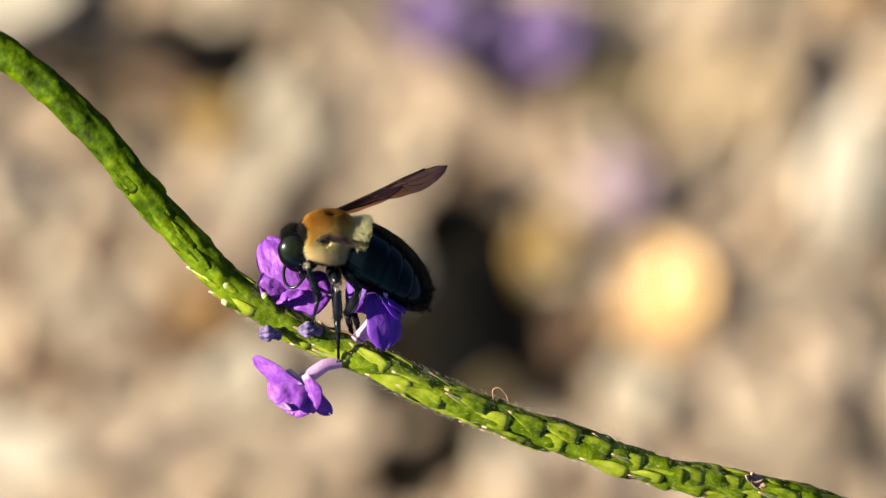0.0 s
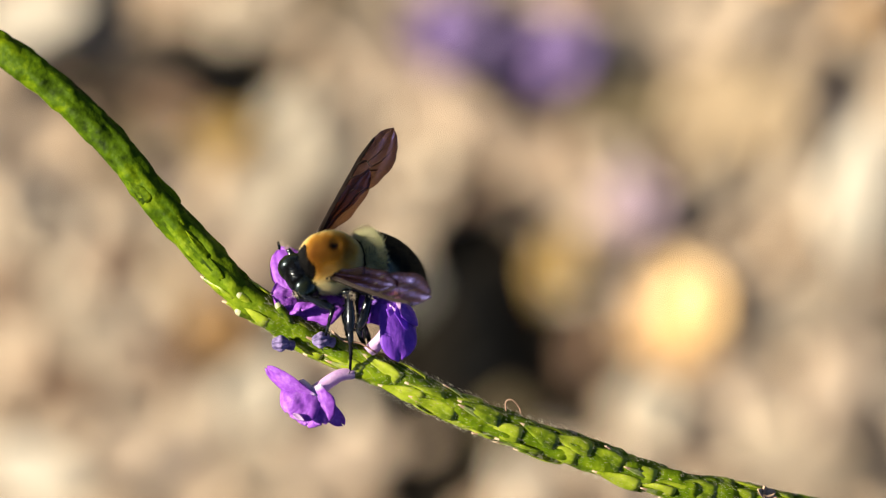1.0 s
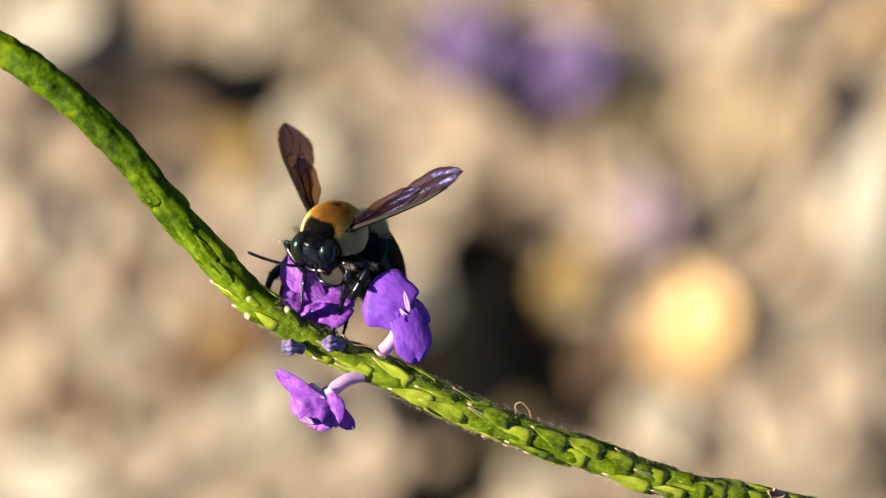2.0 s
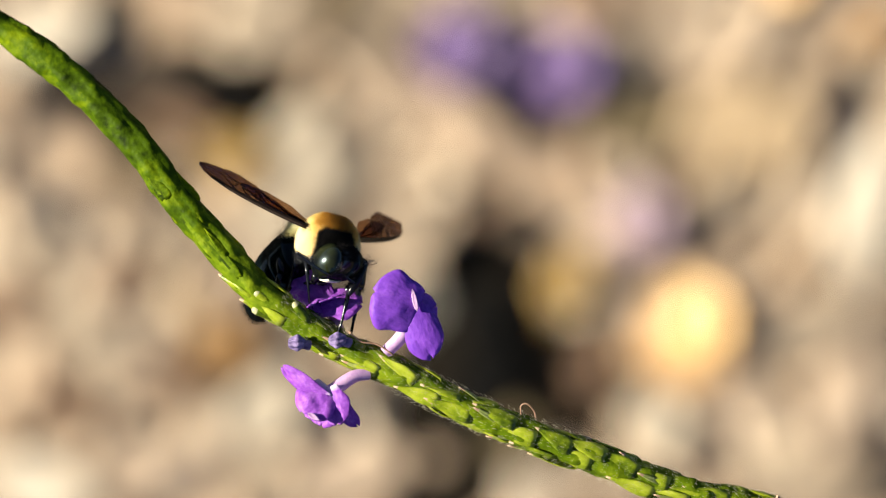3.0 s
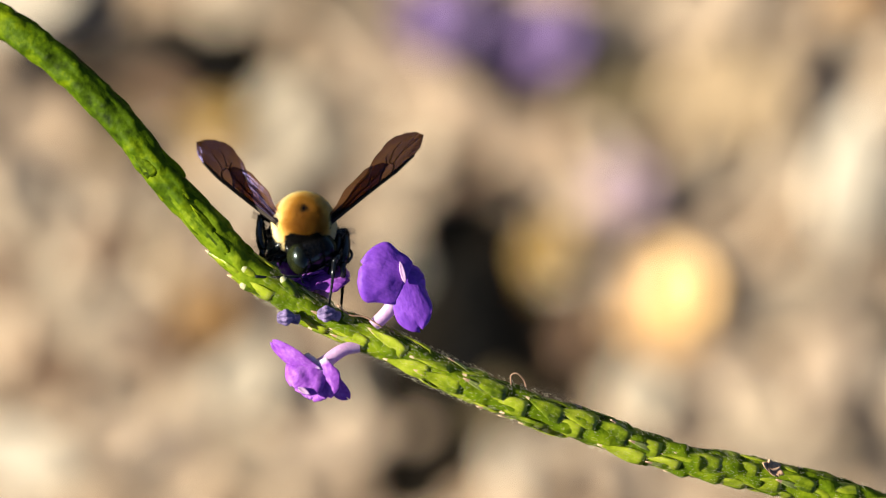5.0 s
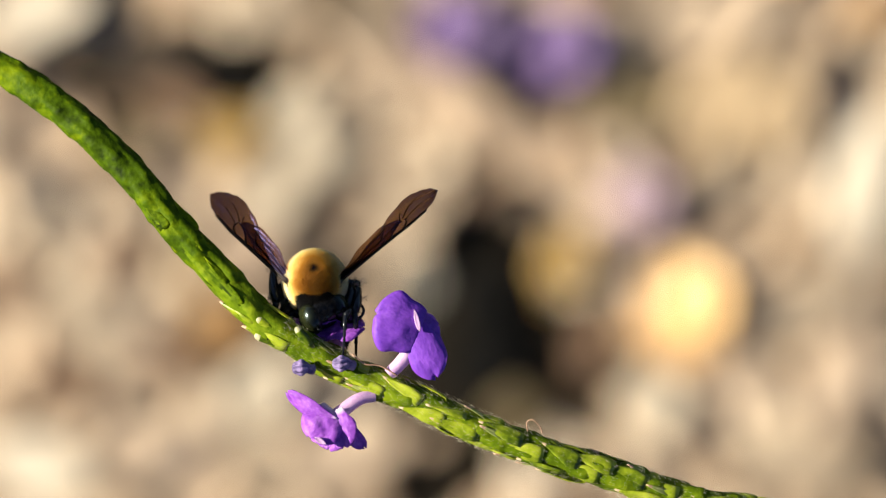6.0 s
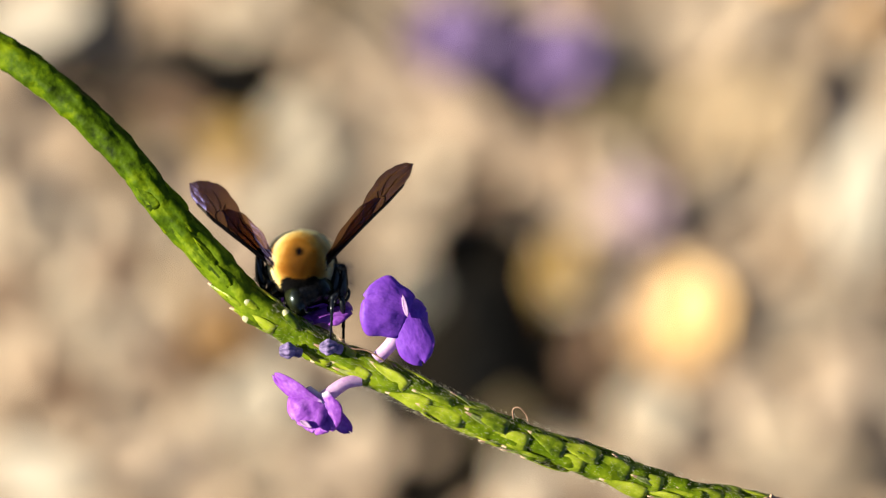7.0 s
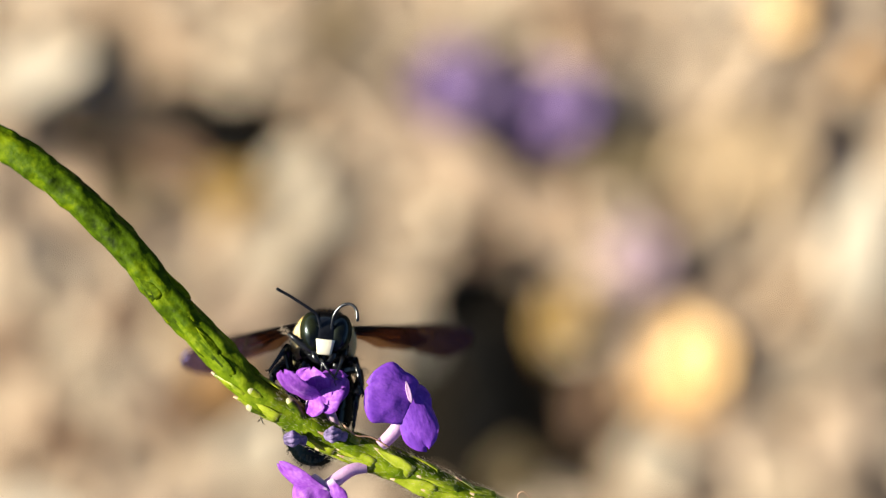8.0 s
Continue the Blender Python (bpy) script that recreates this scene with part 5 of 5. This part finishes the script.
def motions():
    walk(plant, [(r[0], STAGE @ sway(r[0])) for r in SWAY])
    walk(bee, [(r[0], STAGE @ bee_pose(r)) for r in BEE])
    walk(bee_head, [(r[0], pose(0.0023, 0, -0.0004, 0, r[6], r[7])) for r in BEE])
    # the antennae hang before the face while the bee feeds and stand up as it leaves
    joint = mm(3.7, 0, 0.4)
    for antenna, fold in zip(bee_antennae, (1, -1)):
        walk(antenna, [(t, Matrix.Translation(joint) @ pose(0, 0, 0, 0, drop, fold * side) @ Matrix.Translation(-joint)) for t, drop, side in (
            (0.0, 115, 35), (1.5, 115, 30), (1.7, 40, 10), (2.4, 70, 50), (7.7, 70, 50), (7.8, 40, 20), (7.8667, 5, 0), (8.0, 0, 0))])
    walk(bee_abdomen, [(r[0], pose(-outline(WAIST, r[0]) * MM, 0, -0.0004, 0, -r[8], r[9])) for r in BEE])
    walk(left_wing, [wing_row(r, 1) for r in LEFT_WING])
    walk(right_wing, [wing_row(r, -1) for r in RIGHT_WING])
    for (side, kind), limbs in LEGS.items():
        for limb, rows in zip(limbs, leg_rows(side, kind)):
            walk(limb, rows)
    at_rest = feed_blossom.matrix_basis.copy()
    walk(feed_blossom, [(t, at_rest @ pose(0, 0, 0, tilt, 0, 0)) for t, tilt in (
        (0.0, -15), (1.7, -15), (2.6, -38), (4.0, -40), (4.6, -48), (7.6, -50), (7.8, -20), (7.8667, -5), (8.0, 0))])
    for petal, (way, face) in zip(feed_petals, PULLED):
        free, drawn = petal.matrix_basis.copy(), lobe_pose(feed_rim, way, face)
        half = Matrix.LocRotScale(free.translation.lerp(drawn.translation, 0.5), free.to_quaternion().slerp(drawn.to_quaternion(), 0.5), None)
        walk(petal, [(0.0, free), (7.7, free), (7.8, half), (7.9, drawn), (8.0, drawn)])
    # the side blossom is pressed down under the bee, then springs free
    for petal, (way, face) in zip(side_petals, PRESSED):
        free, down = petal.matrix_basis.copy(), lobe_pose(side_rim, way, face)
        a, b = free.to_quaternion(), down.to_quaternion()

        def between(w, roll):
            return Matrix.LocRotScale(down.translation.lerp(free.translation, w), b.slerp(a, w), None) @ pose(0, 0, 0, roll)
        walk(petal, [(t, between(w, roll)) for t, w, roll in ((0.0, 0, -35), (0.5, 0.05, -30), (1.0, 0, -28), (1.5, 0, -20), (1.7, 0.02, -30), (1.95, 0.3, -15),
                                                              (2.15, 0.65, -5), (2.4, 1, 0), (8.0, 1, 0))])


motions()
